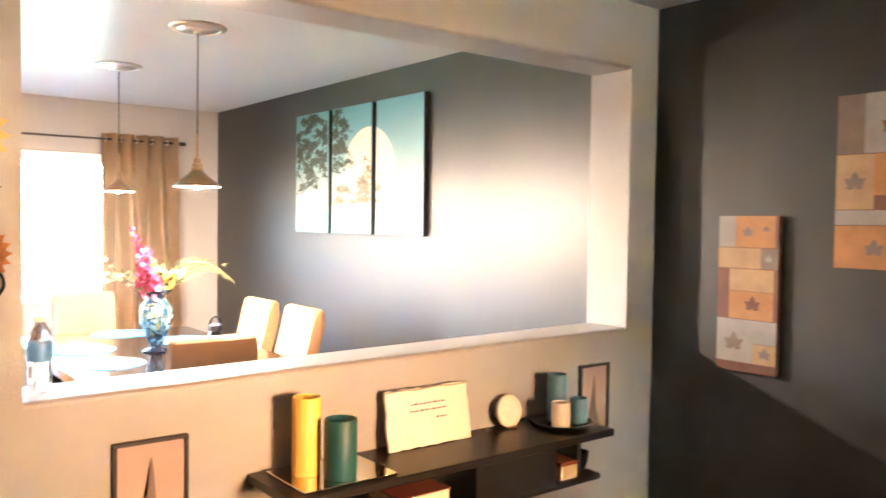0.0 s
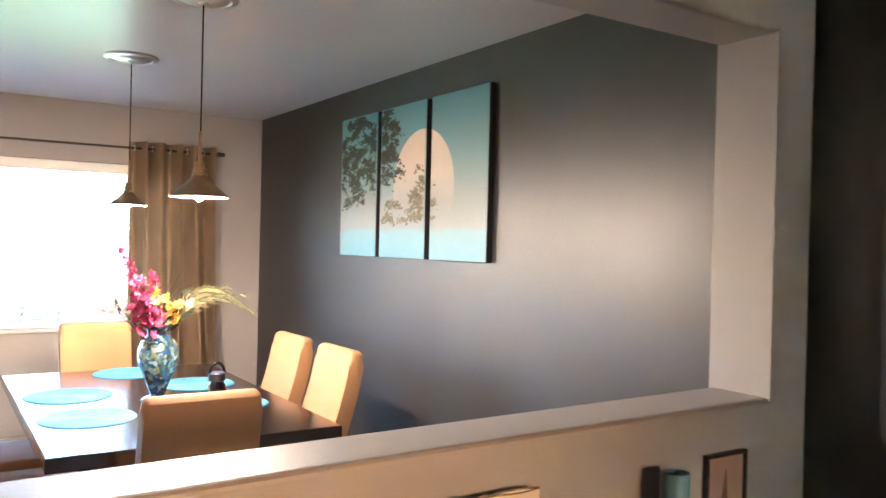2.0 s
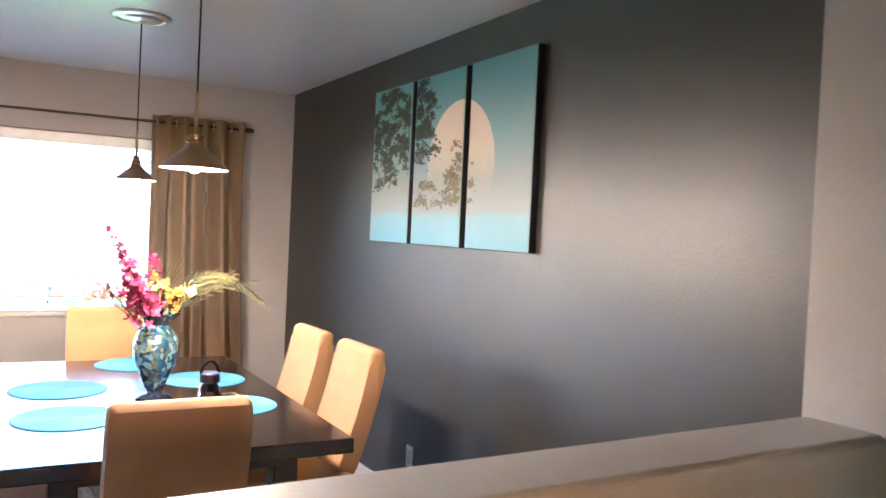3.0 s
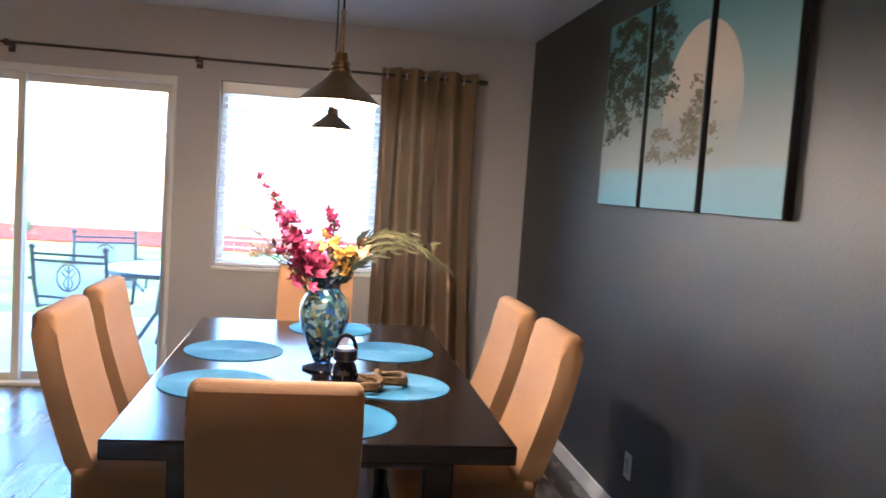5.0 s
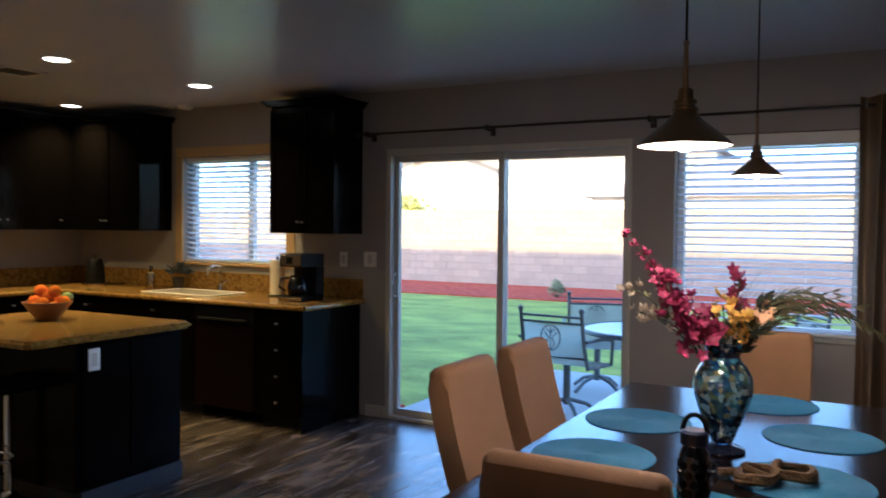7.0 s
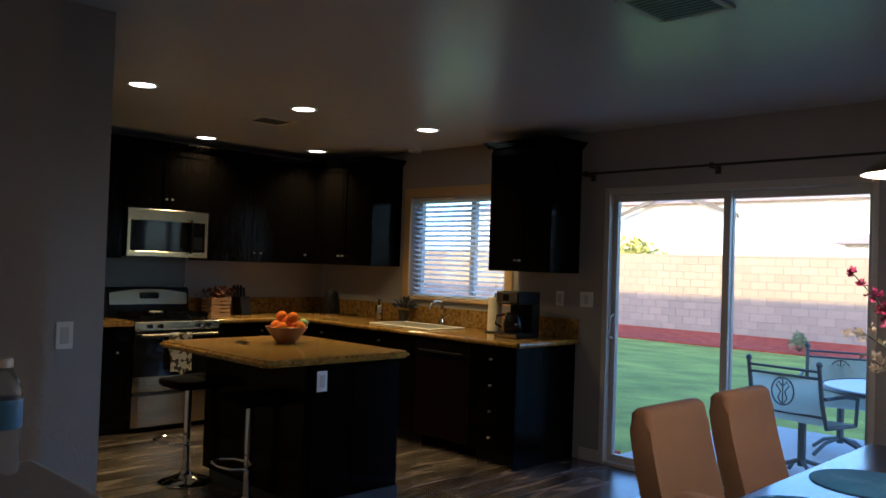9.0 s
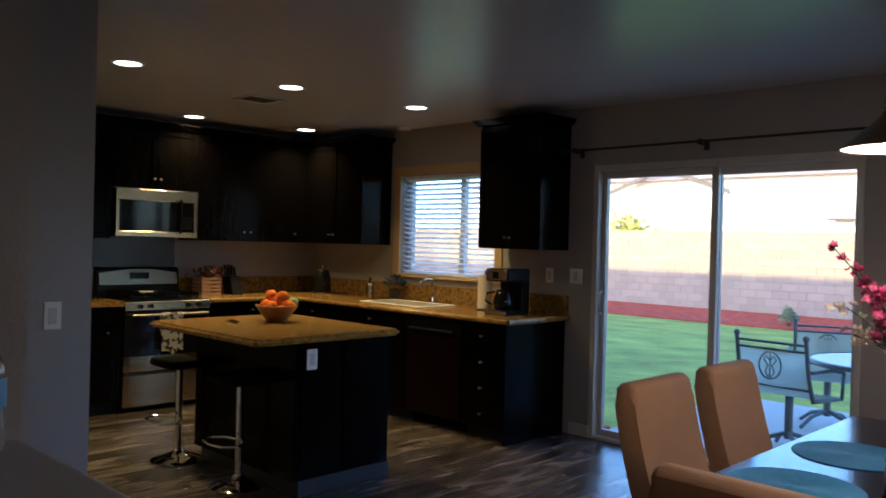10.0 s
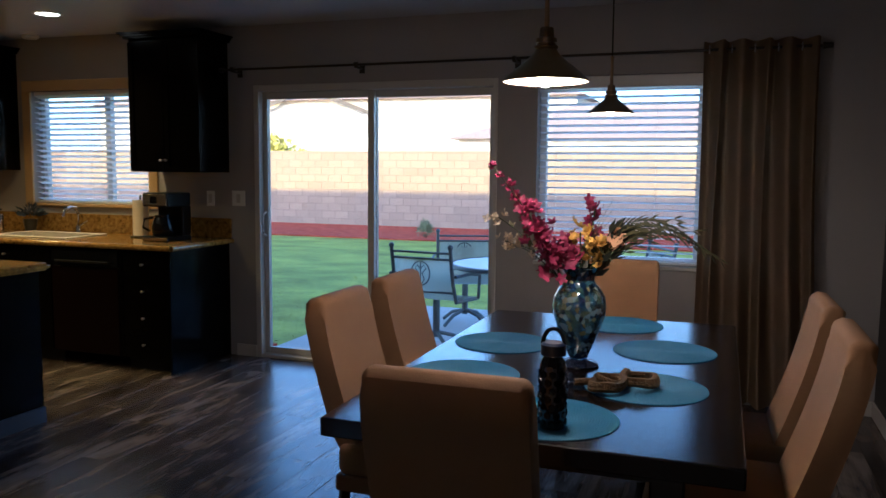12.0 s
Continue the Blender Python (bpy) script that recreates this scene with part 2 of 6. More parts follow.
def pane_material():
    m = bpy.data.materials.new("clear_pane")
    m.use_nodes = True
    b = m.node_tree.nodes["Principled BSDF"]
    b.inputs["Base Color"].default_value = (0.97, 0.98, 0.98, 1)
    b.inputs["Roughness"].default_value, b.inputs["Transmission Weight"].default_value, b.inputs["IOR"].default_value = 0.0, 1.0, 1.01
    b.inputs["Coat Weight"].default_value, b.inputs["Coat Roughness"].default_value = 0.2, 0.02
    return m


PANE = pane_material()

# ---- mesh helpers ----
ORIGIN = {}


def box(bm, x0, x1, y0, y1, z0, z1, bevel=0.0, seg=1):
    r = bmesh.ops.create_cube(bm, size=1.0, matrix=Matrix.Translation(((x0 + x1) / 2, (y0 + y1) / 2, (z0 + z1) / 2)) @ Matrix.Diagonal((abs(x1 - x0), abs(y1 - y0), abs(z1 - z0), 1)))
    if bevel:
        es = {e for v in r["verts"] for e in v.link_edges}
        bmesh.ops.bevel(bm, geom=list(es), offset=bevel, segments=seg, profile=0.5, affect="EDGES")
    return bm


def B(x0, x1, y0, y1, z0, z1, bevel=0.0, seg=1):
    return box(bmesh.new(), x0, x1, y0, y1, z0, z1, bevel, seg)


def tube(bm, a, b, r, r2=None, n=12, cap=True):
    a, b = Vector(a), Vector(b)
    d = b - a
    m = Matrix.Translation((a + b) / 2) @ d.to_track_quat("Z", "Y").to_matrix().to_4x4()
    bmesh.ops.create_cone(bm, cap_ends=cap, segments=n, radius1=r, radius2=r if r2 is None else r2, depth=d.length, matrix=m)
    return bm


def T(a, b, r, r2=None, n=12):
    return tube(bmesh.new(), a, b, r, r2, n)


def ball(bm, c, r, sub=2, scale=(1, 1, 1)):
    bmesh.ops.create_icosphere(bm, subdivisions=sub, radius=r, matrix=Matrix.Translation(c) @ Matrix.Diagonal((*scale, 1)))
    return bm


def lathe(bm, cx, cy, profile, n=28):
    """Turn (radius, z) points about the upright axis at cx, cy."""
    rings = []
    for r, z in profile:
        rings.append([bm.verts.new((cx + r * math.cos(2 * math.pi * i / n), cy + r * math.sin(2 * math.pi * i / n), z)) for i in range(n)])
    for a, b in zip(rings, rings[1:]):
        for i in range(n):
            bm.faces.new((a[i], a[(i + 1) % n], b[(i + 1) % n], b[i]))
    return bm


def L(cx, cy, profile, n=28):
    return lathe(bmesh.new(), cx, cy, profile, n)


def path_tube(bm, pts, r, n=8, close=False, taper=None):
    """A round cord along points."""
    pts = [Vector(p) for p in pts]
    rings = []
    m = len(pts)
    for i, p in enumerate(pts):
        d = pts[(i + 1) % m if close else min(i + 1, m - 1)] - pts[i - 1 if close or i else 0]
        q = d.normalized().to_track_quat("Z", "Y")
        k = r if taper is None else r + (taper - r) * i / (m - 1)
        rings.append([bm.verts.new(p + q @ Vector((k * math.cos(2 * math.pi * j / n), k * math.sin(2 * math.pi * j / n), 0))) for j in range(n)])
    for i in range(m if close else m - 1):
        a, b = rings[i], rings[(i + 1) % m]
        for j in range(n):
            bm.faces.new((a[j], a[(j + 1) % n], b[(j + 1) % n], b[j]))
    if not close:
        bm.faces.new(rings[0][::-1]), bm.faces.new(rings[-1])
    return bm


def thing(name, at, label, category, group="", kind=""):
    ob = new(name)
    ob.empty_display_size = 0.1
    ob.location = at
    ORIGIN[ob.name] = Vector(at)
    return tagged(ob, label, category, group, kind)


def mesh_of(bm, name, material, shift=None, smooth=False):
    if shift is not None:
        bmesh.ops.translate(bm, verts=bm.verts, vec=-shift)
    bmesh.ops.recalc_face_normals(bm, faces=bm.faces)
    me = bpy.data.meshes.new(name)
    bm.to_mesh(me)
    bm.free()
    me.materials.append(material)
    if smooth:
        for p in me.polygons:
            p.use_smooth = True
        me.set_sharp_from_angle(angle=radians(40))
    return me


def part(name, bm, material, parent, label="", smooth=False):
    """One mesh under a thing or part; the mesh is given in world places."""
    o = ORIGIN[parent.name]
    ob = new(name, mesh_of(bm, name, material, o, smooth))
    ob.parent = parent
    ORIGIN[ob.name] = o
    return tagged(ob, label)


def solid(name, bm, material, label, category, group="", kind="", smooth=False):
    """A thing or piece of the setting that is one mesh, with its origin at its base."""
    vs = [v.co for v in bm.verts]
    o = Vector((sum(v.x for v in vs) / len(vs), sum(v.y for v in vs) / len(vs), min(v.z for v in vs)))
    ob = new(name, mesh_of(bm, name, material, o, smooth))
    ob.location = o
    ORIGIN[ob.name] = o
    return tagged(ob, label, category, group, kind)


def structure(name, bm, material, label, category):
    return solid(name, bm, material, label, category, kind="structure")


def wall_holes(x0, x1, z0, z1, holes):
    """Rectangles (x0, x1, z0, z1) that fill a wall around its holes."""
    xs = sorted({x0, x1, *[h[0] for h in holes], *[h[1] for h in holes]})
    out = []
    for a, b in zip(xs, xs[1:]):
        cuts = sorted((h[2], h[3]) for h in holes if h[0] <= a and h[1] >= b)
        z = z0
        for c, d in cuts:
            if c > z:
                out.append((a, b, z, c))
            z = d
        if z < z1:
            out.append((a, b, z, z1))
    return out


def wall_x(name, x0, x1, y0, y1, z0, z1, holes, material, label):
    bm = bmesh.new()
    for a, b, c, d in wall_holes(x0, x1, z0, z1, holes):
        box(bm, a, b, y0, y1, c, d)
    bmesh.ops.remove_doubles(bm, verts=bm.verts, dist=1e-5)
    return structure(name, bm, material, label, "wall")


# ---- the shell of the house ----
WEST, EAST, NORTH, CEILING = -4.44, 3.305, 7.01, 2.485
S0, S1 = 2.245, 2.475          # the half wall's two faces
SILL, HEAD, JAMB_W, JAMB_E = 1.06, 2.195, 0.825, 3.227
SILL_W = 1.034
EAST_L = 3.412                  # the accent wall steps back in the living room
structure("floor_base", B(WEST - 0.2, EAST_L + 0.2, -3.7, NORTH + 0.2, -0.2, -0.012), CARPET, "beige carpeted floor slab of the living room", "floor")
structure("ceiling", B(WEST - 0.2, EAST_L + 0.2, -3.7, NORTH + 0.2, CEILING, CEILING + 0.15), CEIL, "matt off-white textured ceiling", "ceiling")
# unseen block; height and width set so its shadow reaches the garden wall
structure("roof", B(WEST - 22.0, EAST + 12.0, -3.9, NORTH + 0.35, CEILING + 0.17, 6.0), STUCCO, "unseen house mass sized to cast the yard's shade", "roof")
# unseen overhang, added to hold back skylight from the rooms
structure("unseen_eave", B(WEST - 1.0, EAST + 1.0, NORTH + 0.352, NORTH + 0.75, 2.62, 2.80, 0.01), STUCCO, "unseen boxed eave added to cut skylight indoors", "roof")
wall_x("wall_north", WEST - 0.2, EAST + 0.2, NORTH, NORTH + 0.18, -0.2, CEILING, [(-0.915, 0.965, -0.01, 2.05), (1.235, 2.76, 0.838, 2.05), (-3.055, -1.88, 1.13, 2.055)], WALL, "greige painted wall with a patio door and windows")
structure("wall_east", B(EAST, EAST + 0.2, S1, NORTH, -0.2, CEILING), GREY, "charcoal painted accent wall", "wall")
structure("wall_living_east", B(EAST_L, EAST_L + 0.2, -3.7, S0, -0.2, CEILING), GREY, "charcoal painted wall of the living room", "wall")
structure("wall_west", B(WEST - 0.18, WEST, 3.33, NORTH, -0.2, CEILING), WALL, "greige painted kitchen wall", "wall")
structure("wall_kitchen_south", B(WEST - 0.18, -1.0, 3.21, 3.33, -0.2, CEILING), WALL, "greige painted wall that closes the kitchen", "wall")
structure("wall_stub", B(-1.12, -1.0, S1, 3.21, -0.2, CEILING), WALL, "greige painted wall end with a light switch", "wall")
structure("wall_living_west", B(-3.2, -3.02, -3.7, S0, -0.2, CEILING), WALL, "greige painted living-room wall", "wall")
# unseen wall; opening added for the fill lamp, panel keeps the sun out
wall_x("wall_south", -3.2, EAST_L, -3.7, -3.52, -0.2, CEILING, [(1.95, 2.95, 0.9, 2.1)], WALL, "unseen greige wall with an opening added for the fill lamp")
structure("lamp_opening_panel", B(1.95, 2.95, -3.68, -3.56, 0.9, 2.1), SLAT, "unseen white panel that closes the added lamp opening", "window")


def half_wall():
    bm = bmesh.new()
    for a, b, c, d in wall_holes(-3.2, EAST_L + 0.2, -0.2, CEILING, [(JAMB_W, JAMB_E, SILL, HEAD)]):
        box(bm, a, b, S0, S1, c, d)
    bmesh.ops.remove_doubles(bm, verts=bm.verts, dist=1e-5)
    # the plaster sill is out of level, lower at its western end
    for v in bm.verts:
        if abs(v.co.z - SILL) < 1e-4 and v.co.x < JAMB_W + 1e-4:
            v.co.z = SILL_W
    # rounded plaster corners along the opening
    def on(v):
        return JAMB_W - 1e-4 <= v.co.x <= JAMB_E + 1e-4 and SILL_W - 1e-4 <= v.co.z <= HEAD + 1e-4
    es = [e for e in bm.edges if all(on(v) for v in e.verts) and abs(e.verts[0].co.y - e.verts[1].co.y) < 1e-4]
    bmesh.ops.bevel(bm, geom=es, offset=0.018, segments=3, profile=0.5, affect="EDGES")
    return structure("wall_half", bm, WALL, "warm greige half wall with a wide pass-through opening", "wall")


half_wall()
for n, b in (("baseboard", B(EAST - 0.014, EAST, S1, NORTH - 0.014, 0, 0.09, 0.003)), ("baseboard", B(-1.09, -0.915, NORTH - 0.014, NORTH, 0, 0.09, 0.003)), ("baseboard", B(0.965, EAST, NORTH - 0.014, NORTH, 0, 0.09, 0.003)), ("baseboard", B(-1.0, -0.986, S1, 3.33, 0, 0.09, 0.003)), ("baseboard", B(-0.986, EAST - 0.014, S1, S1 + 0.014, 0, 0.09, 0.003))):
    structure(n, b, TRIM, "white painted baseboard along the wall", "baseboard")

# ---- windows and the patio door ----
def window(name, x0, x1, z0, z1, mullion, label, casing=None):
    w = thing(name, ((x0 + x1) / 2, NORTH + 0.09, z0), label, "window", kind="structure")
    bm = bmesh.new()
    y0, y1, f = NORTH + 0.10, NORTH + 0.15, 0.045
    for a in ((x0, x1, z0, z0 + f), (x0, x1, z1 - f, z1), (x0, x0 + f, z0 + f, z1 - f), (x1 - f, x1, z0 + f, z1 - f), (mullion - 0.03, mullion + 0.03, z0 + f, z1 - f)):
        box(bm, a[0], a[1], y0, y1, a[2], a[3], 0.004)
    part("window_frame", bm, WHITEP, w)
    for a, b in ((x0 + f, mullion - 0.03), (mullion + 0.03, x1 - f)):
        p = part("pane", B(a, b, y0 + 0.018, y0 + 0.024, z0 + f, z1 - f), PANE, w)
        p.visible_shadow = False
    part("window_sill", B(x0 - 0.01, x1 + 0.01, NORTH - 0.025, NORTH + 0.10, z0 - 0.02, z0 + 0.004, 0.004), casing or TRIM, w)
    if casing:
        for n, a in (("side_casing", (x0 - 0.085, x0, z0 - 0.02, z1)), ("side_casing", (x1, x1 + 0.085, z0 - 0.02, z1)), ("head_casing", (x0 - 0.085, x1 + 0.085, z1, z1 + 0.085))):
            part(n, B(a[0], a[1], NORTH - 0.018, NORTH + 0.002, a[2], a[3], 0.004), casing, w, "tan painted casing board")
    return w


def blinds(x0, x1, z0, z1, n, label, rail, tilt):
    b = thing("window_blind", ((x0 + x1) / 2, NORTH + 0.05, z0), label, "blind")
    part("headrail", B(x0, x1, NORTH + 0.02, NORTH + 0.08, z1 - rail, z1, 0.004), WHITEP, b)
    part("bottom_rail", B(x0, x1, NORTH + 0.03, NORTH + 0.075, z0, z0 + 0.018, 0.003), WHITEP, b)
    step = (z1 - rail - 0.012 - z0 - 0.03) / (n - 1)
    bm, w, k = bmesh.new(), (x1 - x0) / 2, 6
    lines = [[bm.verts.new((sx * w, -0.025 + 0.05 * j / k, 0.0035 * math.sin(math.pi * j / k) + dz)) for j in range(k + 1)] for sx in (-1, 1) for dz in (-0.0013, 0.0013)]
    for a, b2 in ((0, 2), (1, 3)):
        for j in range(k):
            bm.faces.new((lines[a][j], lines[a][j + 1], lines[b2][j + 1], lines[b2][j]))
    for j in (0, k):
        bm.faces.new((lines[0][j], lines[1][j], lines[3][j], lines[2][j]))
    bmesh.ops.rotate(bm, verts=bm.verts, cent=(0, 0, 0), matrix=Matrix.Rotation(radians(tilt), 3, "X"))
    me = mesh_of(bm, "slat", SLAT)
    for i in range(n):
        s = new("slat", me)
        s.parent = b
        s.location = (0, 0.0, 0.03 + i * step)
    for x in (x0 + 0.12, (x0 + x1) / 2, x1 - 0.12):
        part("ladder_cord", T((x, NORTH + 0.026, z0 + 0.015), (x, NORTH + 0.026, z1 - 0.03), 0.0012, n=5), WHITEP, b)
    return b


window("window_1", 1.235, 2.76, 0.838, 2.05, 2.27, "white sliding window behind a blind")
window("window_2", -3.055, -1.88, 1.13, 2.055, -2.36, "white kitchen window with tan painted casing", CASING)
blinds(1.243, 2.752, 0.846, 2.046, 25, "white slatted blind with open slats", 0.075, -12)
blinds(-3.047, -1.888, 1.138, 2.052, 20, "white slatted blind above the kitchen sink", 0.03, -20)


def patio_door():
    d = thing("door_1", (0.025, NORTH + 0.08, 0), "white two-panel sliding glass patio door, closed", "door", kind="structure")
    fr = bmesh.new()
    y0, y1 = NORTH - 0.012, NORTH + 0.15
    for a in ((-0.915, -0.87, 0, 2.05), (0.935, 0.965, 0, 2.05), (-0.87, 0.935, 2.0, 2.05)):
        box(fr, a[0], a[1], y0, y1, a[2], a[3], 0.004)
    part("door_frame", fr, TRIM, d)
    part("threshold", B(-0.87, 0.935, y0, y1, 0, 0.025, 0.004), TRIM, d, "low off-white threshold")
    for name, x0, x1, y in (("sliding_panel", -0.87, 0.04, NORTH + 0.045), ("fixed_panel", 0.01, 0.935, NORTH + 0.095)):
        bm = bmesh.new()
        f = 0.038 if name == "sliding_panel" else 0.03
        for a in ((x0, x0 + f, 0.026, 2.0), (x1 - 0.05, x1, 0.026, 2.0), (x0 + f, x1 - 0.05, 0.026, 0.075), (x0 + f, x1 - 0.05, 1.95, 2.0)):
            box(bm, a[0], a[1], y, y + 0.035, a[2], a[3], 0.003)
        p = part(name, bm, TRIM, d)
        g = part("pane", B(x0 + f, x1 - 0.05, y + 0.014, y + 0.020, 0.075, 1.95), PANE, p)
        g.visible_shadow = False
    hb = bmesh.new()
    path_tube(hb, [(-0.853, NORTH + 0.044, 0.93), (-0.853, NORTH + 0.004, 0.95), (-0.853, NORTH - 0.006, 1.02), (-0.853, NORTH + 0.004, 1.09), (-0.853, NORTH + 0.044, 1.11)], 0.009)
    part("door_handle", hb, WHITEP, d, "white pull handle", smooth=True)


patio_door()


def rod():
    r = thing("curtain_rod", (0.9, 6.905, 2.16), "long dark bronze curtain rod on wall brackets", "curtain rod")
    part("rod", T((-1.12, 6.905, 2.155), (2.93, 6.905, 2.166), 0.0085), ROD, r, smooth=True)
    part("finial", T((2.912, 6.905, 2.166), (2.967, 6.905, 2.166), 0.019, 0.015), ROD, r, smooth=True)
    part("finial", T((-1.155, 6.905, 2.155), (-1.10, 6.905, 2.155), 0.015, 0.019), ROD, r, smooth=True)
    for x in (-1.03, -0.03, 1.098, 2.88):
        bm = box(bmesh.new(), x - 0.012, x + 0.012, 6.90, NORTH, 2.137, 2.149, 0.002)
        box(bm, x - 0.02, x + 0.02, NORTH - 0.008, NORTH, 2.11, 2.18, 0.002)
        tube(bm, (x - 0.012, 6.905, 2.16), (x + 0.012, 6.905, 2.16), 0.016)
        part("bracket", bm, ROD, r)


rod()


def curtain():
    c = thing("curtain", (2.63, 6.905, 0.02), "taupe grommet curtain panel drawn to the side", "curtain")
    bm = bmesh.new()
    cols, rows, folds = 160, 26, 5
    grid = []
    for j in range(rows + 1):
        v = j / rows
        z = 2.215 - v * 2.195
        line = []
        for i in range(cols + 1):
            u = i / cols
            ph = 2 * math.pi * folds * u
            amp = 0.058 + 0.010 * v
            x = 2.265 + (0.635 + 0.10 * v * v) * u + 0.016 * math.sin(ph * 0.5 + 2 * v) + 0.03 * v * (u - 0.5)
            y = 6.905 + amp * math.sin(ph) + 0.014 * v * math.sin(ph * 0.37 + 1.3 + 2 * v) + 0.006 * math.sin(ph * 2 + 3 * v)
            line.append(bm.verts.new((x, y, z)))
        grid.append(line)
    for a, b in zip(grid, grid[1:]):
        for i in range(cols):
            bm.faces.new((a[i], a[i + 1], b[i + 1], b[i]))
    bmesh.ops.solidify(bm, geom=bm.faces[:], thickness=0.003)
    part("panel", bm, CURTAIN, c, smooth=True)
    for k in range(10):
        u = (k + 0.5) / 10
        x = 2.265 + 0.635 * u
        bm = bmesh.new()
        path_tube(bm, [(x, 6.905 + 0.022 * math.cos(a * math.pi / 6), 2.166 + 0.022 * math.sin(a * math.pi / 6)) for a in range(12)], 0.004, 6, True)
        part("grommet", bm, NICKEL, c)


curtain()

# ---- dining table and chairs ----
def dining_table():
    t = thing("dining_table", (1.93, 4.65, 0), "espresso-stained rectangular wooden dining table", "table")
    part("tabletop", B(1.373, 2.488, 3.724, 5.582, 0.695, 0.75, 0.005, 2), TABLE, t)
    part("apron", B(1.52, 2.34, 3.90, 5.40, 0.62, 0.695), TABLE, t)
    for x in (1.56, 2.30):
        for y in (3.95, 5.36):
            part("leg", B(x - 0.045, x + 0.045, y - 0.045, y + 0.045, 0, 0.64, 0.006), TABLE, t)


dining_table()


def cushion(bm, pts, half, bevel):
    """An upholstered slab: a side profile (y, z) pulled along x."""
    a = [bm.verts.new((-half, y, z)) for y, z in pts]
    b = [bm.verts.new((half, y, z)) for y, z in pts]
    n = len(pts)
    bm.faces.new(a[::-1]), bm.faces.new(b)
    for i in range(n):
        bm.faces.new((a[i], a[(i + 1) % n], b[(i + 1) % n], b[i]))
    es = [e for e in bm.edges if abs(e.verts[0].co.x - e.verts[1].co.x) < 1e-6]
    bmesh.ops.bevel(bm, geom=es, offset=bevel, segments=3, profile=0.5, affect="EDGES")
    return bm


def dining_chair():
    """Faces +y; the origin lies on the floor under the top of the back."""
    c = thing("dining_chair", (0, 0, 0), "tan microsuede upholstered parsons dining chair", "chair", "chairs round the dining table")
    k = 11
    front = [(0.06 + 0.145 * (1 - i / k) ** 1.35, 0.44 + 0.512 * i / k) for i in range(k + 1)]
    top = [(0.052, 0.970), (0.03, 0.982), (0.0, 0.979), (-0.018, 0.962)]
    back = [(y - 0.078 - 0.01 * (1 - i / k), z) for i, (y, z) in enumerate(front)][::-1]
    part("backrest", cushion(bmesh.new(), front + top + back[1:], 0.202, 0.024), SUEDE, c, smooth=True)
    part("seat", B(-0.225, 0.225, 0.12, 0.60, 0.36, 0.475, 0.03, 3), SUEDE, c, smooth=True)
    part("seat_frame", B(-0.215, 0.215, 0.11, 0.59, 0.30, 0.36, 0.006), SUEDE, c)
    for x in (-0.19, 0.19):
        part("leg", T((x, 0.565, 0), (x, 0.555, 0.30), 0.017, 0.024, 4), BLACKWOOD, c)
        part("leg", T((x, 0.10, 0), (x, 0.145, 0.36), 0.017, 0.024, 4), BLACKWOOD, c)
    return c


chair = dining_chair()
chair.matrix_basis = pose(1.832, 3.45, 0, 0, 0, 0)
chair["label"] = "tan microsuede dining chair at the table's near end"
for k, (x, y, a) in enumerate(((1.91, 6.06, 180), (1.04, 4.468, -90), (1.034, 5.042, -90), (2.812, 4.398, 90), (2.803, 4.985, 91))):
    c = copy_thing(chair, pose(x, y, 0, 0, 0, a))
    c["label"] = ("tan microsuede dining chair below the window", "tan microsuede dining chair beside the patio door", "tan microsuede dining chair beside the patio door", "tan microsuede dining chair by the charcoal wall", "tan microsuede dining chair by the charcoal wall")[k]


def placemat(x, y, r=0.193):
    bm = bmesh.new()
    prof = [(0.0005, 0.7535)]
    for i in range(24):
        a, b = i * r / 24, (i + 1) * r / 24
        prof += [(a + 0.3 * (b - a), 0.7545), (a + 0.7 * (b - a), 0.7545), (b, 0.7533)]
    prof += [(r + 0.001, 0.7515), (r, 0.7502)]
    lathe(bm, x, y, prof, 56)
    return solid("placemat", bm, MATTEAL, "round woven teal placemat lying on the table", "placemat", "placemats on the table")


for x, y in ((1.60, 4.85), (2.22, 4.92), (2.20, 4.36), (1.60, 4.32), (1.975, 3.945), (1.99, 5.40)):
    placemat(x, y)


# ---- vase with silk flowers ----
def vase():
    x, y = 1.945, 4.585
    v = thing("vase", (x, y, 0.75), "mottled blue and green art-glass vase on a dark foot", "vase")
    outer = [(0.001, 0.752), (0.072, 0.752), (0.074, 0.757), (0.060, 0.766), (0.030, 0.776)]
    part("foot", L(x, y, outer, 32), DARKGLASS, v, "dark blue glass foot", smooth=True)
    body = [(0.030, 0.776), (0.036, 0.79), (0.052, 0.83), (0.074, 0.88), (0.090, 0.93), (0.095, 0.965), (0.090, 1.0), (0.074, 1.028), (0.058, 1.045), (0.050, 1.062), (0.052, 1.08), (0.064, 1.098), (0.072, 1.105), (0.068, 1.104), (0.047, 1.078), (0.045, 1.06), (0.053, 1.04), (0.085, 0.99), (0.090, 0.96), (0.070, 0.88), (0.03, 0.79), (0.001, 0.782)]
    part("body", L(x, y, body, 40), VASE, v, smooth=True)
    part("neck_band", L(x, y, [(0.0515, 1.058), (0.053, 1.072), (0.058, 1.088), (0.066, 1.100), (0.0745, 1.107)], 40), DARKGLASS, v, "dark glass rim", smooth=True)


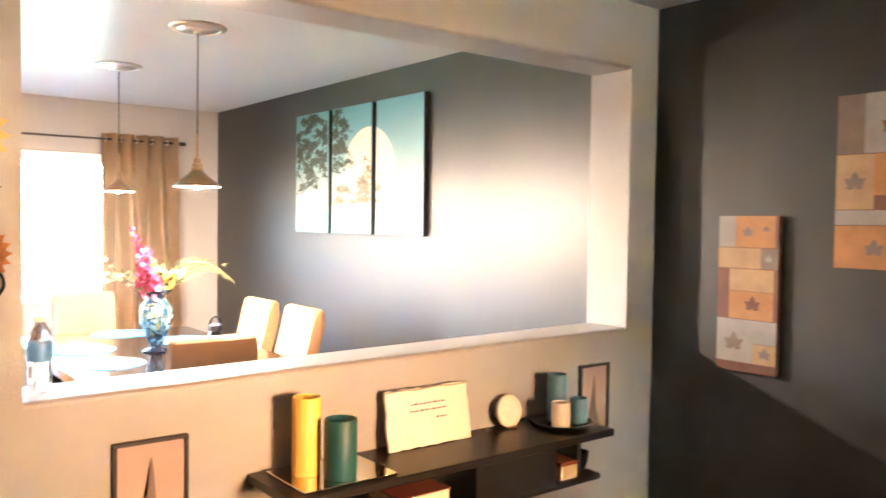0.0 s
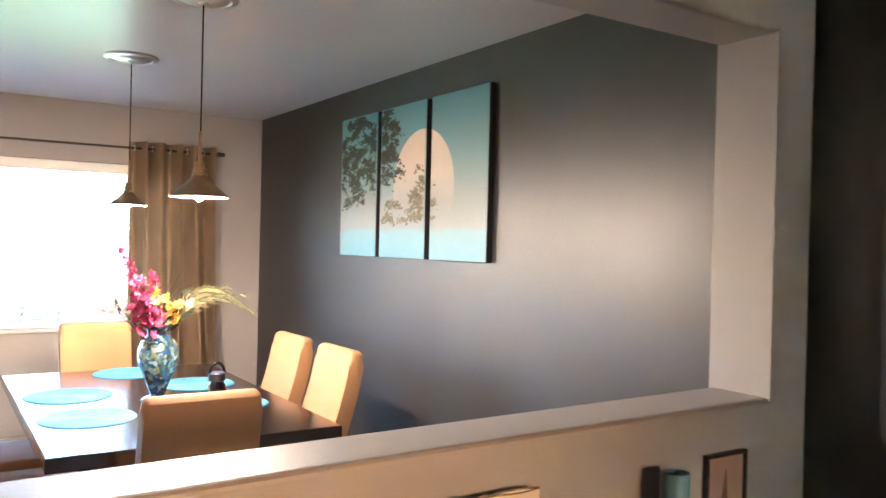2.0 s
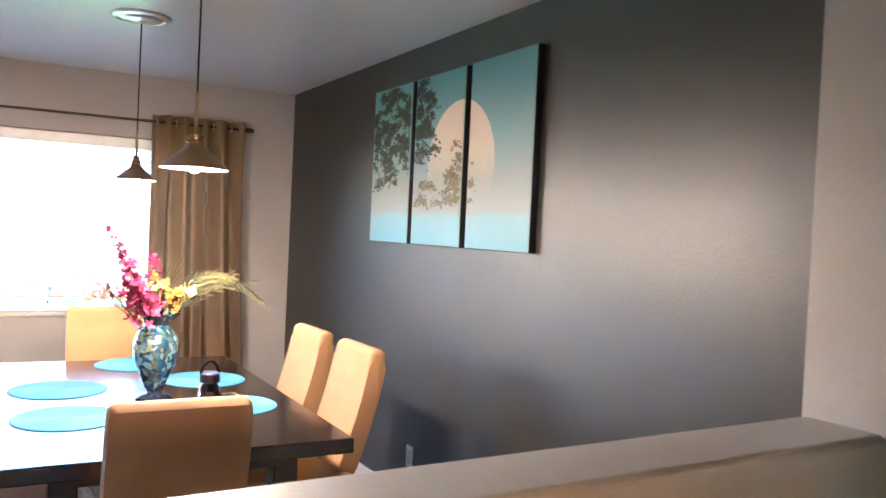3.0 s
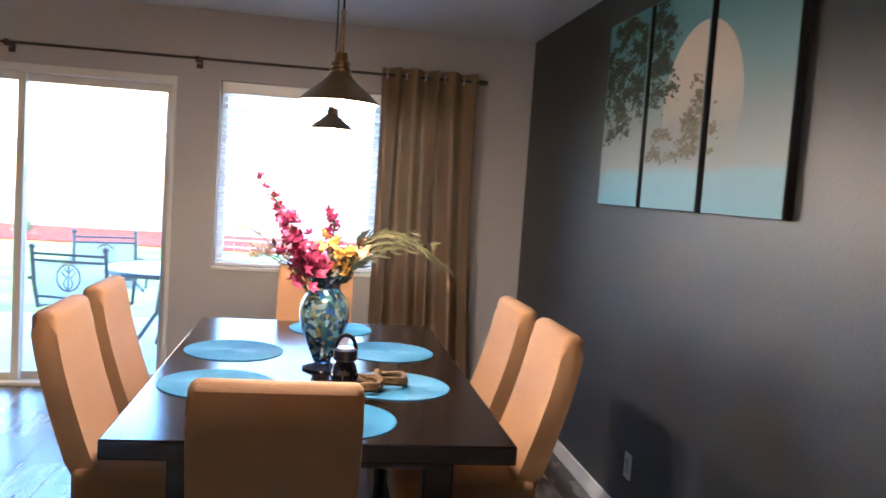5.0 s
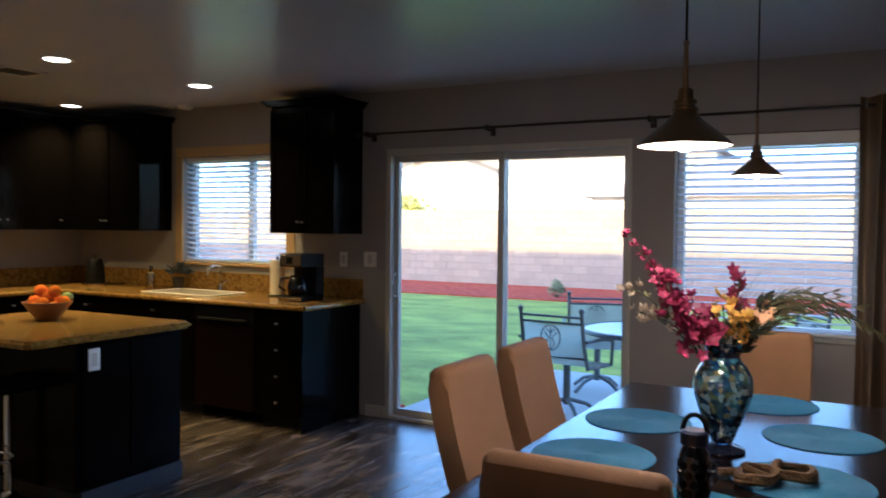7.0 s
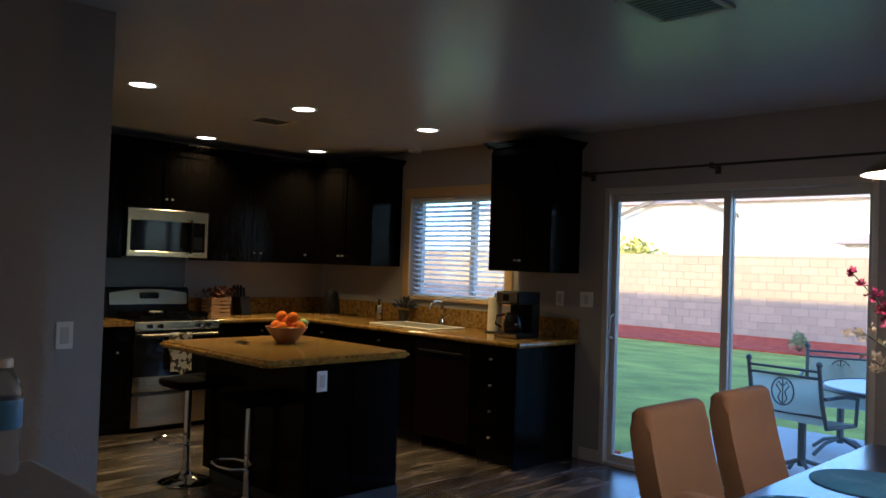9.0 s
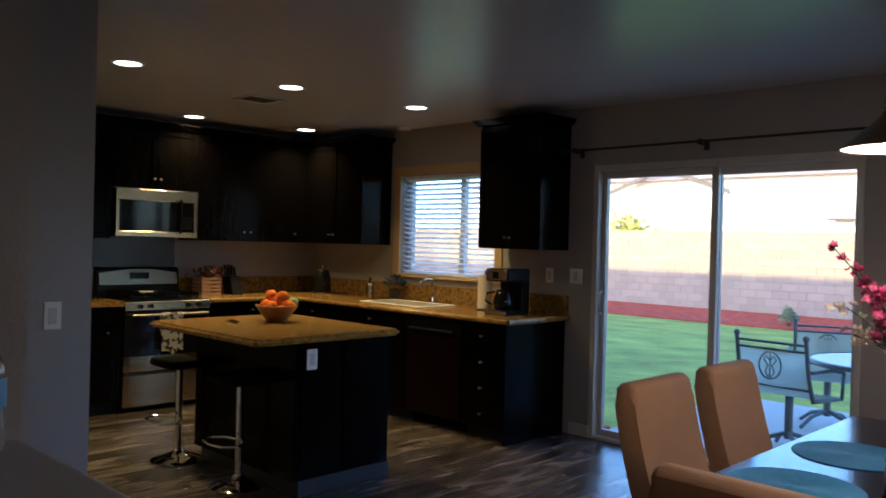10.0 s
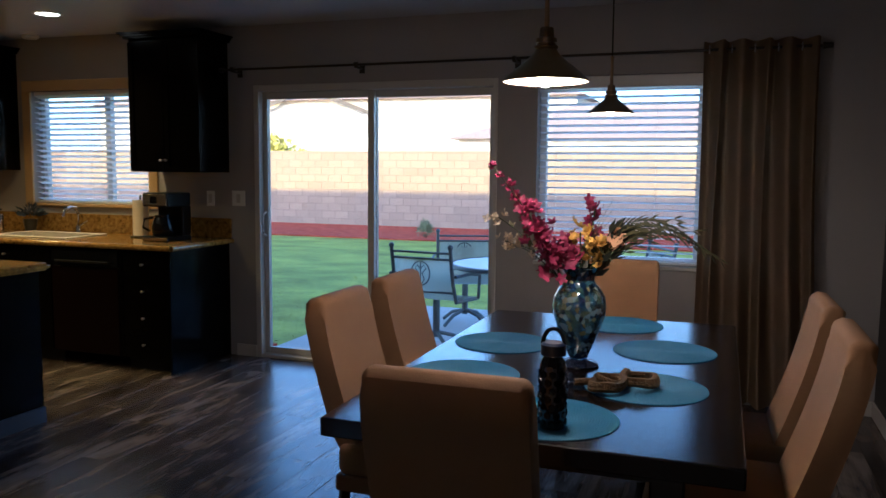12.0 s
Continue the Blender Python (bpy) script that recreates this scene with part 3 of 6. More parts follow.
vase()
MAGENTA = mat("magenta_petal", (0.265, 0.020, 0.075), 0.6, spread=0.25, scale=20, bump=0, island=0.3)
YELLOW = mat("yellow_petal", (0.7, 0.42, 0.06), 0.6, spread=0.2, bump=0, island=0.2)
WHITEPETAL = mat("cream_petal", (0.72, 0.6, 0.42), 0.6, spread=0.1, bump=0, island=0.15)
PINKPETAL = mat("pale_pink_petal", (0.7, 0.42, 0.24), 0.6, spread=0.1, bump=0)
STEM = mat("dark_green_stem", (0.035, 0.05, 0.018), 0.6, spread=0.3, bump=0)
FROND = mat("olive_frond", (0.09, 0.085, 0.03), 0.6, spread=0.3, bump=0, island=0.3)


def blossom(bm, c, r, rng, petals=5):
    """Cupped petals round a centre, facing a random way."""
    q = Euler((rng.uniform(-1.2, 1.2), rng.uniform(-1.2, 1.2), rng.uniform(0, 6))).to_matrix()
    c = Vector(c)
    for i in range(petals):
        a = 2 * math.pi * i / petals
        d, s = Vector((math.cos(a), math.sin(a), 0)), Vector((-math.sin(a), math.cos(a), 0))
        pts = [Vector((0, 0, 0)), d * 0.45 * r + s * 0.36 * r + Vector((0, 0, 0.12 * r)), d * r + s * 0.22 * r + Vector((0, 0, 0.4 * r)), d * 1.05 * r - s * 0.15 * r + Vector((0, 0, 0.42 * r)), d * 0.5 * r - s * 0.36 * r + Vector((0, 0, 0.1 * r))]
        bm.faces.new([bm.verts.new(c + q @ p) for p in pts])


def bouquet():
    rng = random.Random(4)
    x, y = 1.945, 4.585
    f = thing("bouquet", (x, y, 0.85), "silk bouquet with a magenta spike, yellow blooms and fronds", "flowers")

    def bend(a, m, b, n=10):
        a, m, b = Vector(a), Vector(m), Vector(b)
        return [(1 - t) ** 2 * a + 2 * t * (1 - t) * m + t * t * b for t in [i / n for i in range(n + 1)]]

    def stem(pts, r, n, taper=None):
        part("stem", path_tube(bmesh.new(), pts, r, n, taper=taper), STEM, f, smooth=True)

    def jitter(k):
        return Vector((rng.gauss(0, k), rng.gauss(0, k), rng.gauss(0, k)))

    def leaf(bm, p, d, length, width, up=(0, 0, 1)):
        w = d.cross(Vector(up)).normalized() * width
        bm.faces.new([bm.verts.new(v) for v in (p, p + d * length * 0.4 + w, p + d * length, p + d * length * 0.4 - w)])

    root = (x, y, 0.86)
    spike = bend(root, (x - 0.05, y - 0.06, 1.16), (x - 0.235, y - 0.33, 1.455), 18)
    stem(spike, 0.004, 6, 0.0015)
    bm = bmesh.new()
    for i in range(8, 19):
        p, k = spike[i], (i - 8) / 10
        for j in range(13 if k < 0.6 else 6):
            r = 0.030 * (1 - 0.62 * k)
            blossom(bm, p + jitter(r * (0.75 if k < 0.6 else 0.5)), r * rng.uniform(0.7, 1.1), rng)
    for j in range(20):
        blossom(bm, (x - 0.045 + rng.gauss(0, 0.028), y - 0.03 + rng.gauss(0, 0.03), 1.158 + rng.gauss(0, 0.018)), 0.028, rng)
    part("flower_spike", bm, MAGENTA, f, "magenta flower spike")
    short = bend(root, (x + 0.02, y + 0.03, 1.1), (x + 0.02, y + 0.17, 1.30), 8)
    stem(short, 0.0035, 6)
    bm = bmesh.new()
    for p in short[6:]:
        for j in range(5):
            blossom(bm, p + jitter(0.015), 0.023, rng)
    part("flower_spike", bm, MAGENTA, f, "short dark red flower spike")
    for cx, cz, s, n in ((0.05, 1.19, 0.03, 16), (0.0, 1.225, 0.03, 10), (0.06, 1.135, 0.022, 8)):
        bm = bmesh.new()
        for j in range(n):
            blossom(bm, (x + cx + rng.gauss(0, s), y - 0.02 + rng.gauss(0, s), cz + rng.gauss(0, s * 0.8)), 0.02, rng, 6)
        tagged(part("yellow_spray", bm, YELLOW, f, "spray of yellow blooms"), kind="stuff")
        stem(bend(root, (x, y, 1.08), (x + cx, y - 0.02, cz), 6), 0.0024, 5)
    for cx, cz in ((0.12, 1.21), (0.10, 1.185), (0.135, 1.19)):
        bm = bmesh.new()
        blossom(bm, (x + cx, y - 0.02, cz), 0.036, rng, 6)
        part("large_bloom", bm, PINKPETAL, f, "pale pink bloom")
    for ex, ez in ((-0.30, 1.27), (-0.275, 1.185), (-0.215, 1.175), (-0.16, 1.16)):
        s = bend(root, (x - 0.06, y - 0.02, 1.14), (x + ex, y - 0.03 + rng.uniform(-0.03, 0.03), ez), 8)
        stem(s, 0.0022, 5)
        bm, lf = bmesh.new(), bmesh.new()
        for j in range(9):
            blossom(bm, s[-1] + Vector((rng.gauss(0, 0.018), rng.gauss(0, 0.018), rng.gauss(0, 0.014))), 0.016, rng, 4)
        tagged(part("cream_spray", bm, WHITEPETAL, f, "spray of cream blooms"), kind="stuff")
        for j in range(3):
            leaf(lf, s[5 + j], Vector((rng.uniform(-1, 1), rng.uniform(-1, 1), rng.uniform(0, 1))).normalized(), 0.05, 0.010)
        tagged(part("leaf_sprig", lf, FROND, f), kind="stuff")
    for k in range(9):
        end = Vector((x + 0.19 + rng.uniform(-0.04, 0.20), y + rng.uniform(-0.06, 0.06), 1.27 + rng.uniform(-0.05, 0.03)))
        s = bend((x + 0.01, y, 1.0), (x + 0.10, y, 1.20), end, 10)
        if k < 3:
            s = bend((x + 0.01, y, 1.02), (x + 0.13, y, 1.42 - 0.03 * k), Vector((x + 0.40 + 0.03 * k, y + 0.03 * (k - 1), 1.19 - 0.02 * k)), 20)
        stem(s, 0.0025, 5, 0.0008)
        lf = bmesh.new()
        for i, p in enumerate(s[4:], 4):
            dd = (s[min(i + 1, len(s) - 1)] - s[i - 1]).normalized()
            for sg in (-1, 1):
                side = dd.cross(Vector((0, sg, 0.3))).normalized()
                d = (dd * 0.85 + Vector((0, sg * 0.35, 0)) + side * 0.25 + Vector((0, 0, -0.35 * i / len(s)))).normalized()
                e = p + d * 0.085 * (1 - 0.45 * i / len(s)) * rng.uniform(0.7, 1.1)
                w = Vector((0, 0, 0.0045))
                lf.faces.new([lf.verts.new(v) for v in (p, (p + e) / 2 + w, e, (p + e) / 2 - w)])
        part("frond", lf, FROND, f, "olive feathery frond")
    for k in range(5):
        stem(bend((x, y, 1.05), (x + 0.02, y, 1.2), Vector((x + rng.uniform(0.0, 0.12), y + rng.uniform(-0.05, 0.05), rng.uniform(1.27, 1.36))), 6), 0.0025, 5, 0.0006)
    lf = bmesh.new()
    for k in range(30):
        p = Vector((x + rng.gauss(0.03, 0.05), y + rng.gauss(0, 0.035), 1.10 + rng.uniform(0, 0.05)))
        leaf(lf, p, Vector((rng.uniform(-1, 1), rng.uniform(-1, 1), rng.uniform(-0.2, 1))).normalized(), 0.075, 0.014, (0.2, 0, 1))
    tagged(part("foliage", lf, FROND, f, "olive leaves round the rim"), kind="stuff")
    dark = mat("dark_silk_leaf", (0.018, 0.022, 0.010), 0.55, spread=0.3, bump=0, island=0.3)
    lf = bmesh.new()
    for k in range(46):
        u = rng.random()
        p = Vector((x + 0.035 + 0.10 * u + rng.gauss(0, 0.016), y + rng.gauss(0.01, 0.03), 1.07 + 0.16 * u + rng.gauss(0, 0.012)))
        leaf(lf, p, Vector((rng.uniform(0.1, 1), rng.uniform(-0.6, 0.6), rng.uniform(0.1, 1))).normalized(), 0.065, 0.011, (0.2, 1, 0.3))
    tagged(part("dark_foliage", lf, dark, f, "dark narrow leaves above the rim"), kind="stuff")


bouquet()


NAVY = mat("navy_plastic", (0.012, 0.02, 0.06), 0.35, spread=0.1, bump=0)


def drinking_bottle():
    x, y = 2.0, 3.86
    b = thing("drinking_bottle", (x, y, 0.75), "dark navy drinking bottle with a patterned sleeve and loop lid", "bottle")
    o = 0.7535
    part("body", L(x, y, [(0.001, o), (0.034, o), (0.037, o + 0.006), (0.037, o + 0.165), (0.033, o + 0.182), (0.026, o + 0.192), (0.026, o + 0.2)], 28), DARKGLASS, b, smooth=True)
    bm = bmesh.new()
    for j in range(7):
        for i in range(9):
            a = 2 * math.pi * (i + 0.5 * (j % 2)) / 9
            bmesh.ops.create_cone(bm, cap_ends=True, segments=6, radius1=0.0105, radius2=0.009, depth=0.004, matrix=Matrix.Translation((x + 0.0375 * math.cos(a), y + 0.0375 * math.sin(a), o + 0.018 + 0.022 * j)) @ Vector((math.cos(a), math.sin(a), 0)).to_track_quat("Z", "Y").to_matrix().to_4x4())
    part("sleeve_pattern", bm, BLACKGLASS, b, "raised glossy hexagon sleeve")
    part("lid", L(x, y, [(0.001, o + 0.232), (0.028, o + 0.232), (0.034, o + 0.226), (0.034, o + 0.198), (0.026, o + 0.196)], 28), NAVY, b, smooth=True)
    bm = bmesh.new()
    path_tube(bm, [(x + 0.029 * math.cos(a * math.pi / 10), y, o + 0.226 + 0.042 * math.sin(a * math.pi / 10)) for a in range(11)], 0.006)
    part("carry_loop", bm, IRON, b, smooth=True)


drinking_bottle()


def leash():
    bm = bmesh.new()
    pts = [(1.985, 4.285, 0.769), (2.005, 4.295, 0.769), (2.03, 4.31, 0.769)]
    for cx, cy, r0, a0, turn, n in ((2.092, 4.268, 0.050, 2.2, 2.15, 60), (2.182, 4.345, 0.054, 3.9, -2.2, 60)):
        for i in range(n):
            k = i / (n - 1)
            a = a0 + 2 * math.pi * turn * k
            r = r0 * (1.0 - 0.10 * k + 0.07 * math.sin(2 * a + 0.8))
            pts.append((cx + r * math.cos(a), cy + 1.35 * r * math.sin(a), 0.769 + 0.024 * k + 0.004 * math.sin(3 * a)))
    for _ in range(3):
        pts = [pts[0]] + [tuple((a + 2 * b + c) / 4 for a, b, c in zip(*q)) for q in zip(pts, pts[1:], pts[2:])] + [pts[-1]]
    rows = []
    for i, p in enumerate(pts):
        a, b = Vector(pts[max(i - 1, 0)]), Vector(pts[min(i + 1, len(pts) - 1)])
        n = Vector((a.y - b.y, b.x - a.x, 0)).normalized() * 0.0075
        tilt = Vector((0, 0, 1)) + n * 60 * math.sin(0.23 * i)
        up = tilt.normalized() * 0.0095
        c = Vector(p)
        rows.append([bm.verts.new(c + q) for q in (-n - up, n - up, n * 1.5, n + up, -n + up, -n * 1.5)])
    for a, b in zip(rows, rows[1:]):
        for k in range(6):
            bm.faces.new((a[k], a[(k + 1) % 6], b[(k + 1) % 6], b[k]))
    bm.faces.new(rows[0]), bm.faces.new(rows[-1][::-1])
    tan = mat("mustard_braided_cloth", (0.085, 0.046, 0.012), 0.9, spread=0.75, scale=60, bump=0.8, bump_scale=140)
    l = thing("dog_leash", (2.135, 4.305, 0.756), "coiled mustard braided leash lying on a placemat", "leash")
    part("cord", bm, tan, l, smooth=True)
    cl = bmesh.new()
    path_tube(cl, [(1.985, 4.285, 0.768), (1.968, 4.290, 0.763), (1.955, 4.283, 0.762), (1.966, 4.276, 0.764)], 0.004, 6, True)
    part("clip", cl, CHROME, l, "small metal clip", smooth=True)


leash()

# ---- pendant lamps ----
BULB = glow("warm_bulb", (1.0, 0.80, 0.55), 14)
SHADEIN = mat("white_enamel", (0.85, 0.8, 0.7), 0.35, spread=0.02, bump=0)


def pendant(x, y, k, rim):
    """k: the size of the shade; rim: the height of its lower edge."""
    p = thing("pendant_lamp", (x, y, rim), "antique brass cone pendant lamp hanging on a cord, lit", "pendant lamp", "pendant lamps over the table")

    def turned(profile, n):
        return L(x, y, [(r * k, rim + (z - 1.690) * k) for r, z in profile], n)

    part("shade", turned([(0.122, 1.690), (0.1235, 1.693), (0.119, 1.698), (0.085, 1.728), (0.055, 1.752), (0.036, 1.771), (0.030, 1.782), (0.034, 1.786), (0.034, 1.790), (0.027, 1.794), (0.026, 1.803)], 48), BRONZE, p, smooth=True)
    part("shade_lining", turned([(0.121, 1.692), (0.083, 1.725), (0.053, 1.749), (0.034, 1.768), (0.002, 1.785)], 40), SHADEIN, p, "white enamel lining", smooth=True)
    part("socket", turned([(0.002, 1.845), (0.017, 1.843), (0.020, 1.838), (0.021, 1.815), (0.030, 1.812), (0.031, 1.800), (0.002, 1.798)], 24), BRONZE, p, smooth=True)
    top = rim + 0.15 * k
    part("stem", T((x, y, top - 0.004), (x, y, top + 0.115), 0.0075, 0.0055), BRONZE, p, smooth=True)
    part("stem_cap", ball(bmesh.new(), (x, y, top + 0.117), 0.0085, 2), BRONZE, p, smooth=True)
    part("cord", T((x, y, top + 0.11), (x, y, 2.466), 0.0032, n=8), IRON, p)
    part("canopy", L(x, y, [(0.140, 2.4848), (0.141, 2.478), (0.136, 2.472), (0.112, 2.468), (0.108, 2.472), (0.098, 2.472), (0.092, 2.466), (0.050, 2.461), (0.022, 2.458), (0.018, 2.450), (0.001, 2.449)], 44), NICKEL, p, "round satin nickel ceiling canopy", smooth=True)
    b = part("bulb", ball(bmesh.new(), (x, y, rim + 0.014), 0.026 * k, 2, (1, 1, 1.15)), BULB, p, "lit frosted bulb", smooth=True)
    b.visible_shadow = False
    lamp("pendant_light", "POINT", Matrix.Translation((x, y, rim + 0.004)), 5.3, (1.0, 0.655, 0.385), size=0.06)


pendant(1.942, 3.96, 0.95, 1.677)
pendant(1.94, 5.293, 0.80, 1.682)

# ---- three canvases of one painting ----
CANVAS = ramp_mat("painted_sky_and_water", 2, [(0.0, (0.10, 0.23, 0.29)), (0.2, (0.16, 0.28, 0.34)), (0.235, (0.20, 0.23, 0.235)), (0.42, (0.21, 0.245, 0.245)), (0.62, (0.17, 0.29, 0.30)), (1.0, (0.11, 0.26, 0.29))], 0.55, 0.07, 9)
BLACKEDGE = mat("black_canvas_edge", (0.012, 0.012, 0.013), 0.7, bump=0.05)
MOON = ramp_mat("painted_moon", 2, [(0.05, (0.205, 0.24, 0.235)), (0.25, (0.25, 0.26, 0.24)), (0.55, (0.44, 0.39, 0.315)), (1.0, (0.64, 0.52, 0.40))], 0.6, 0.1, 12)
LEAFPAINT = mat("painted_foliage", (0.022, 0.032, 0.016), 0.6, spread=0.7, scale=14, bump=0.1, island=0.6)
BUSHPAINT = mat("painted_bush", (0.115, 0.098, 0.055), 0.6, spread=0.5, scale=16, bump=0.1, island=0.35)
BARK = mat("painted_bark", (0.25, 0.22, 0.18), 0.6, spread=0.3, scale=30, bump=0.1)


def canvas(y1, y0, index):
    rng = random.Random(20 + index)
    x, z0, z1 = EAST - 0.034, 1.428, 2.294
    c = thing("canvas_painting", (EAST, (y0 + y1) / 2, z0), ("canvas with dark tree foliage over pale aqua water", "canvas with trees before a large pale moon", "canvas with the moon's rim in a teal sky")[index], "painting", "three canvases of one landscape")
    part("stretcher", B(x, EAST, y0, y1, z0, z1, 0.003), BLACKEDGE, c, "black canvas edge")
    xf = x - 0.0025
    part("painted_face", B(xf, x - 0.0003, y0 + 0.002, y1 - 0.002, z0 + 0.002, z1 - 0.002), CANVAS, c)
    bm = bmesh.new()
    pts = []
    for i in range(72):
        a = 2 * math.pi * i / 72
        py, pz = 4.42 + 0.315 * math.cos(a), 1.82 + 0.315 * math.sin(a)
        pts.append((min(max(py, y0 + 0.004), y1 - 0.004), max(pz, z0 + 0.22)))
    if max(p[0] for p in pts) - min(p[0] for p in pts) > 0.05:
        seen = []
        for p in pts:
            if not seen or (Vector(p) - Vector(seen[-1])).length > 1e-4:
                seen.append(p)
        f = bm.faces.new([bm.verts.new((xf - 0.0012, *p)) for p in seen])
        bmesh.ops.triangulate(bm, faces=[f])
        part("painted_moon", bm, MOON, c)
    # tufts of brush dabs: (centre), half width, half height, tufts, whether a far hazy bush
    trees = [((5.20, 2.10), 0.25, 0.19, 78, 0), ((5.26, 1.85), 0.17, 0.13, 26, 0), ((4.84, 2.14), 0.14, 0.15, 46, 0), ((4.79, 1.96), 0.13, 0.11, 20, 0), ((5.02, 1.92), 0.07, 0.14, 13, 0), ((4.43, 1.82), 0.085, 0.13, 16, 1), ((4.40, 1.70), 0.15, 0.05, 10, 1), ((4.74, 1.74), 0.09, 0.03, 4, 1), ((4.60, 1.66), 0.28, 0.02, 9, 1)]
    shared = random.Random(77)
    bm, far = bmesh.new(), bmesh.new()
    for (cy, cz), ry, rz, n, hazy in trees:
        for j in range(n):
            a, r = shared.uniform(0, 2 * math.pi), math.sqrt(shared.random())
            gy, gz = cy + ry * r * math.cos(a), cz + rz * r * math.sin(a)
            wide, lift = shared.uniform(0.018, 0.036), shared.uniform(-0.35, 0.35)
            for k in range(26):
                dy = shared.gauss(0, wide)
                py, pz = gy + dy, gz + lift * dy - 6.0 * dy * dy + shared.gauss(0, 0.010)
                s, b = shared.uniform(0.005, 0.015), shared.uniform(-0.9, 0.9) + (math.pi if shared.random() < 0.5 else 0)
                q = [(py + s * 1.5 * math.cos(b), pz + s * 1.5 * math.sin(b)), (py + s * 0.55 * math.cos(b + 1.7), pz + s * 0.55 * math.sin(b + 1.7)), (py + s * math.cos(b + 3.1), pz + s * math.sin(b + 3.1)), (py + s * 0.55 * math.cos(b + 4.5), pz + s * 0.55 * math.sin(b + 4.5))]
                if all(y0 + 0.004 < u < y1 - 0.004 and z0 + 0.02 < v < z1 - 0.004 for u, v in q):
                    xx = xf - 0.0018 - 0.0008 * shared.random()
                    to = far if hazy else bm
                    to.faces.new([to.verts.new((xx, u, v)) for u, v in q])
    if far.faces:
        tagged(part("painted_bush", far, BUSHPAINT, c), kind="stuff")
    if bm.faces:
        tagged(part("painted_foliage", bm, LEAFPAINT, c), kind="stuff")
    bm = bmesh.new()
    for line, w in (([(5.40, 1.46), (5.37, 1.62), (5.31, 1.80), (5.26, 2.05)], 0.011), ([(5.33, 1.74), (5.40, 1.80), (5.42, 1.84)], 0.005), ([(5.14, 1.62), (5.06, 1.76), (4.98, 1.95), (4.93, 2.12)], 0.008), ([(5.30, 1.80), (5.18, 1.92), (5.12, 2.05)], 0.006), ([(4.43, 1.62), (4.42, 1.76), (4.41, 1.88)], 0.007)):
        for (a, b), (d, e) in zip(line, line[1:]):
            if all(y0 + 0.012 < u < y1 - 0.012 for u in (a, d)):
                n = Vector((d - a, e - b)).normalized() * w / 2
                bm.faces.new([bm.verts.new((xf - 0.0011, u, v)) for u, v in ((a - n.y, b + n.x), (d - n.y, e + n.x), (d + n.y, e - n.x), (a + n.y, b - n.x))])
    if bm.faces:
        part("painted_trunks", bm, BARK, c)


for k, (a, b) in enumerate(((5.425, 4.94), (4.895, 4.385), (4.335, 3.815))):
    canvas(a, b, k)


def plate(name, at, normal_x, label, kinds, w=0.07, h=0.115):
    """A wall plate; at its centre, facing along x (normal_x = +-1) or, with 0, facing -y."""
    x, y, z = at
    p = thing(name, (x, y, z - h / 2), label, kinds)
    if normal_x:
        part("plate", B(x, x + 0.006 * normal_x, y - w / 2, y + w / 2, z - h / 2, z + h / 2, 0.002), WHITEP, p)
        part("rocker", B(x + 0.006 * normal_x, x + 0.009 * normal_x, y - 0.017, y + 0.017, z - 0.034, z + 0.034, 0.001), TRIM, p)
    else:
        part("plate", B(x - w / 2, x + w / 2, y - 0.006, y, z - h / 2, z + h / 2, 0.002), WHITEP, p)
        part("rocker", B(x - 0.017, x + 0.017, y - 0.009, y - 0.006, z - 0.034, z + 0.034, 0.001), TRIM, p)


plate("wall_outlet", (EAST, 4.855, 0.297), -1, "white power outlet on the charcoal wall", "outlet")
plate("light_switch", (-1.0, 3.17, 1.09), 1, "white light switch on the wall end", "switch")
plate("wall_outlet", (-1.31, NORTH, 1.205), 0, "white outlet above the kitchen counter", "outlet")
plate("light_switch", (-1.06, NORTH, 1.21), 0, "white double light switch beside the patio door", "switch", w=0.115)


def ceiling_vent(x0, x1, y0, y1, label):
    v = thing("ceiling_vent", ((x0 + x1) / 2, (y0 + y1) / 2, CEILING - 0.012), label, "vent")
    bm = bmesh.new()
    z0, z1 = CEILING - 0.012, CEILING
    for a in ((x0, x1, y0, y0 + 0.03), (x0, x1, y1 - 0.03, y1), (x0, x0 + 0.03, y0 + 0.03, y1 - 0.03), (x1 - 0.03, x1, y0 + 0.03, y1 - 0.03)):
        box(bm, *a, z0, z1, 0.003)
    part("frame", bm, TRIM, v)
    part("backing", B(x0 + 0.03, x1 - 0.03, y0 + 0.03, y1 - 0.03, CEILING - 0.003, CEILING - 0.0005), DARK, v)
    n = max(3, int((y1 - y0 - 0.06) / 0.03))
    for i in range(n):
        y = y0 + 0.03 + (i + 0.5) * (y1 - y0 - 0.06) / n
        bm = B(x0 + 0.03, x1 - 0.03, y - 0.009, y + 0.009, z0 + 0.002, z0 + 0.004)
        part("slat", bm, GREYMETAL, v)


ceiling_vent(0.74, 1.06, 4.53, 4.90, "square white return-air vent in the ceiling")
ceiling_vent(-2.86, -2.6, 5.08, 5.38, "white register vent in the kitchen ceiling")

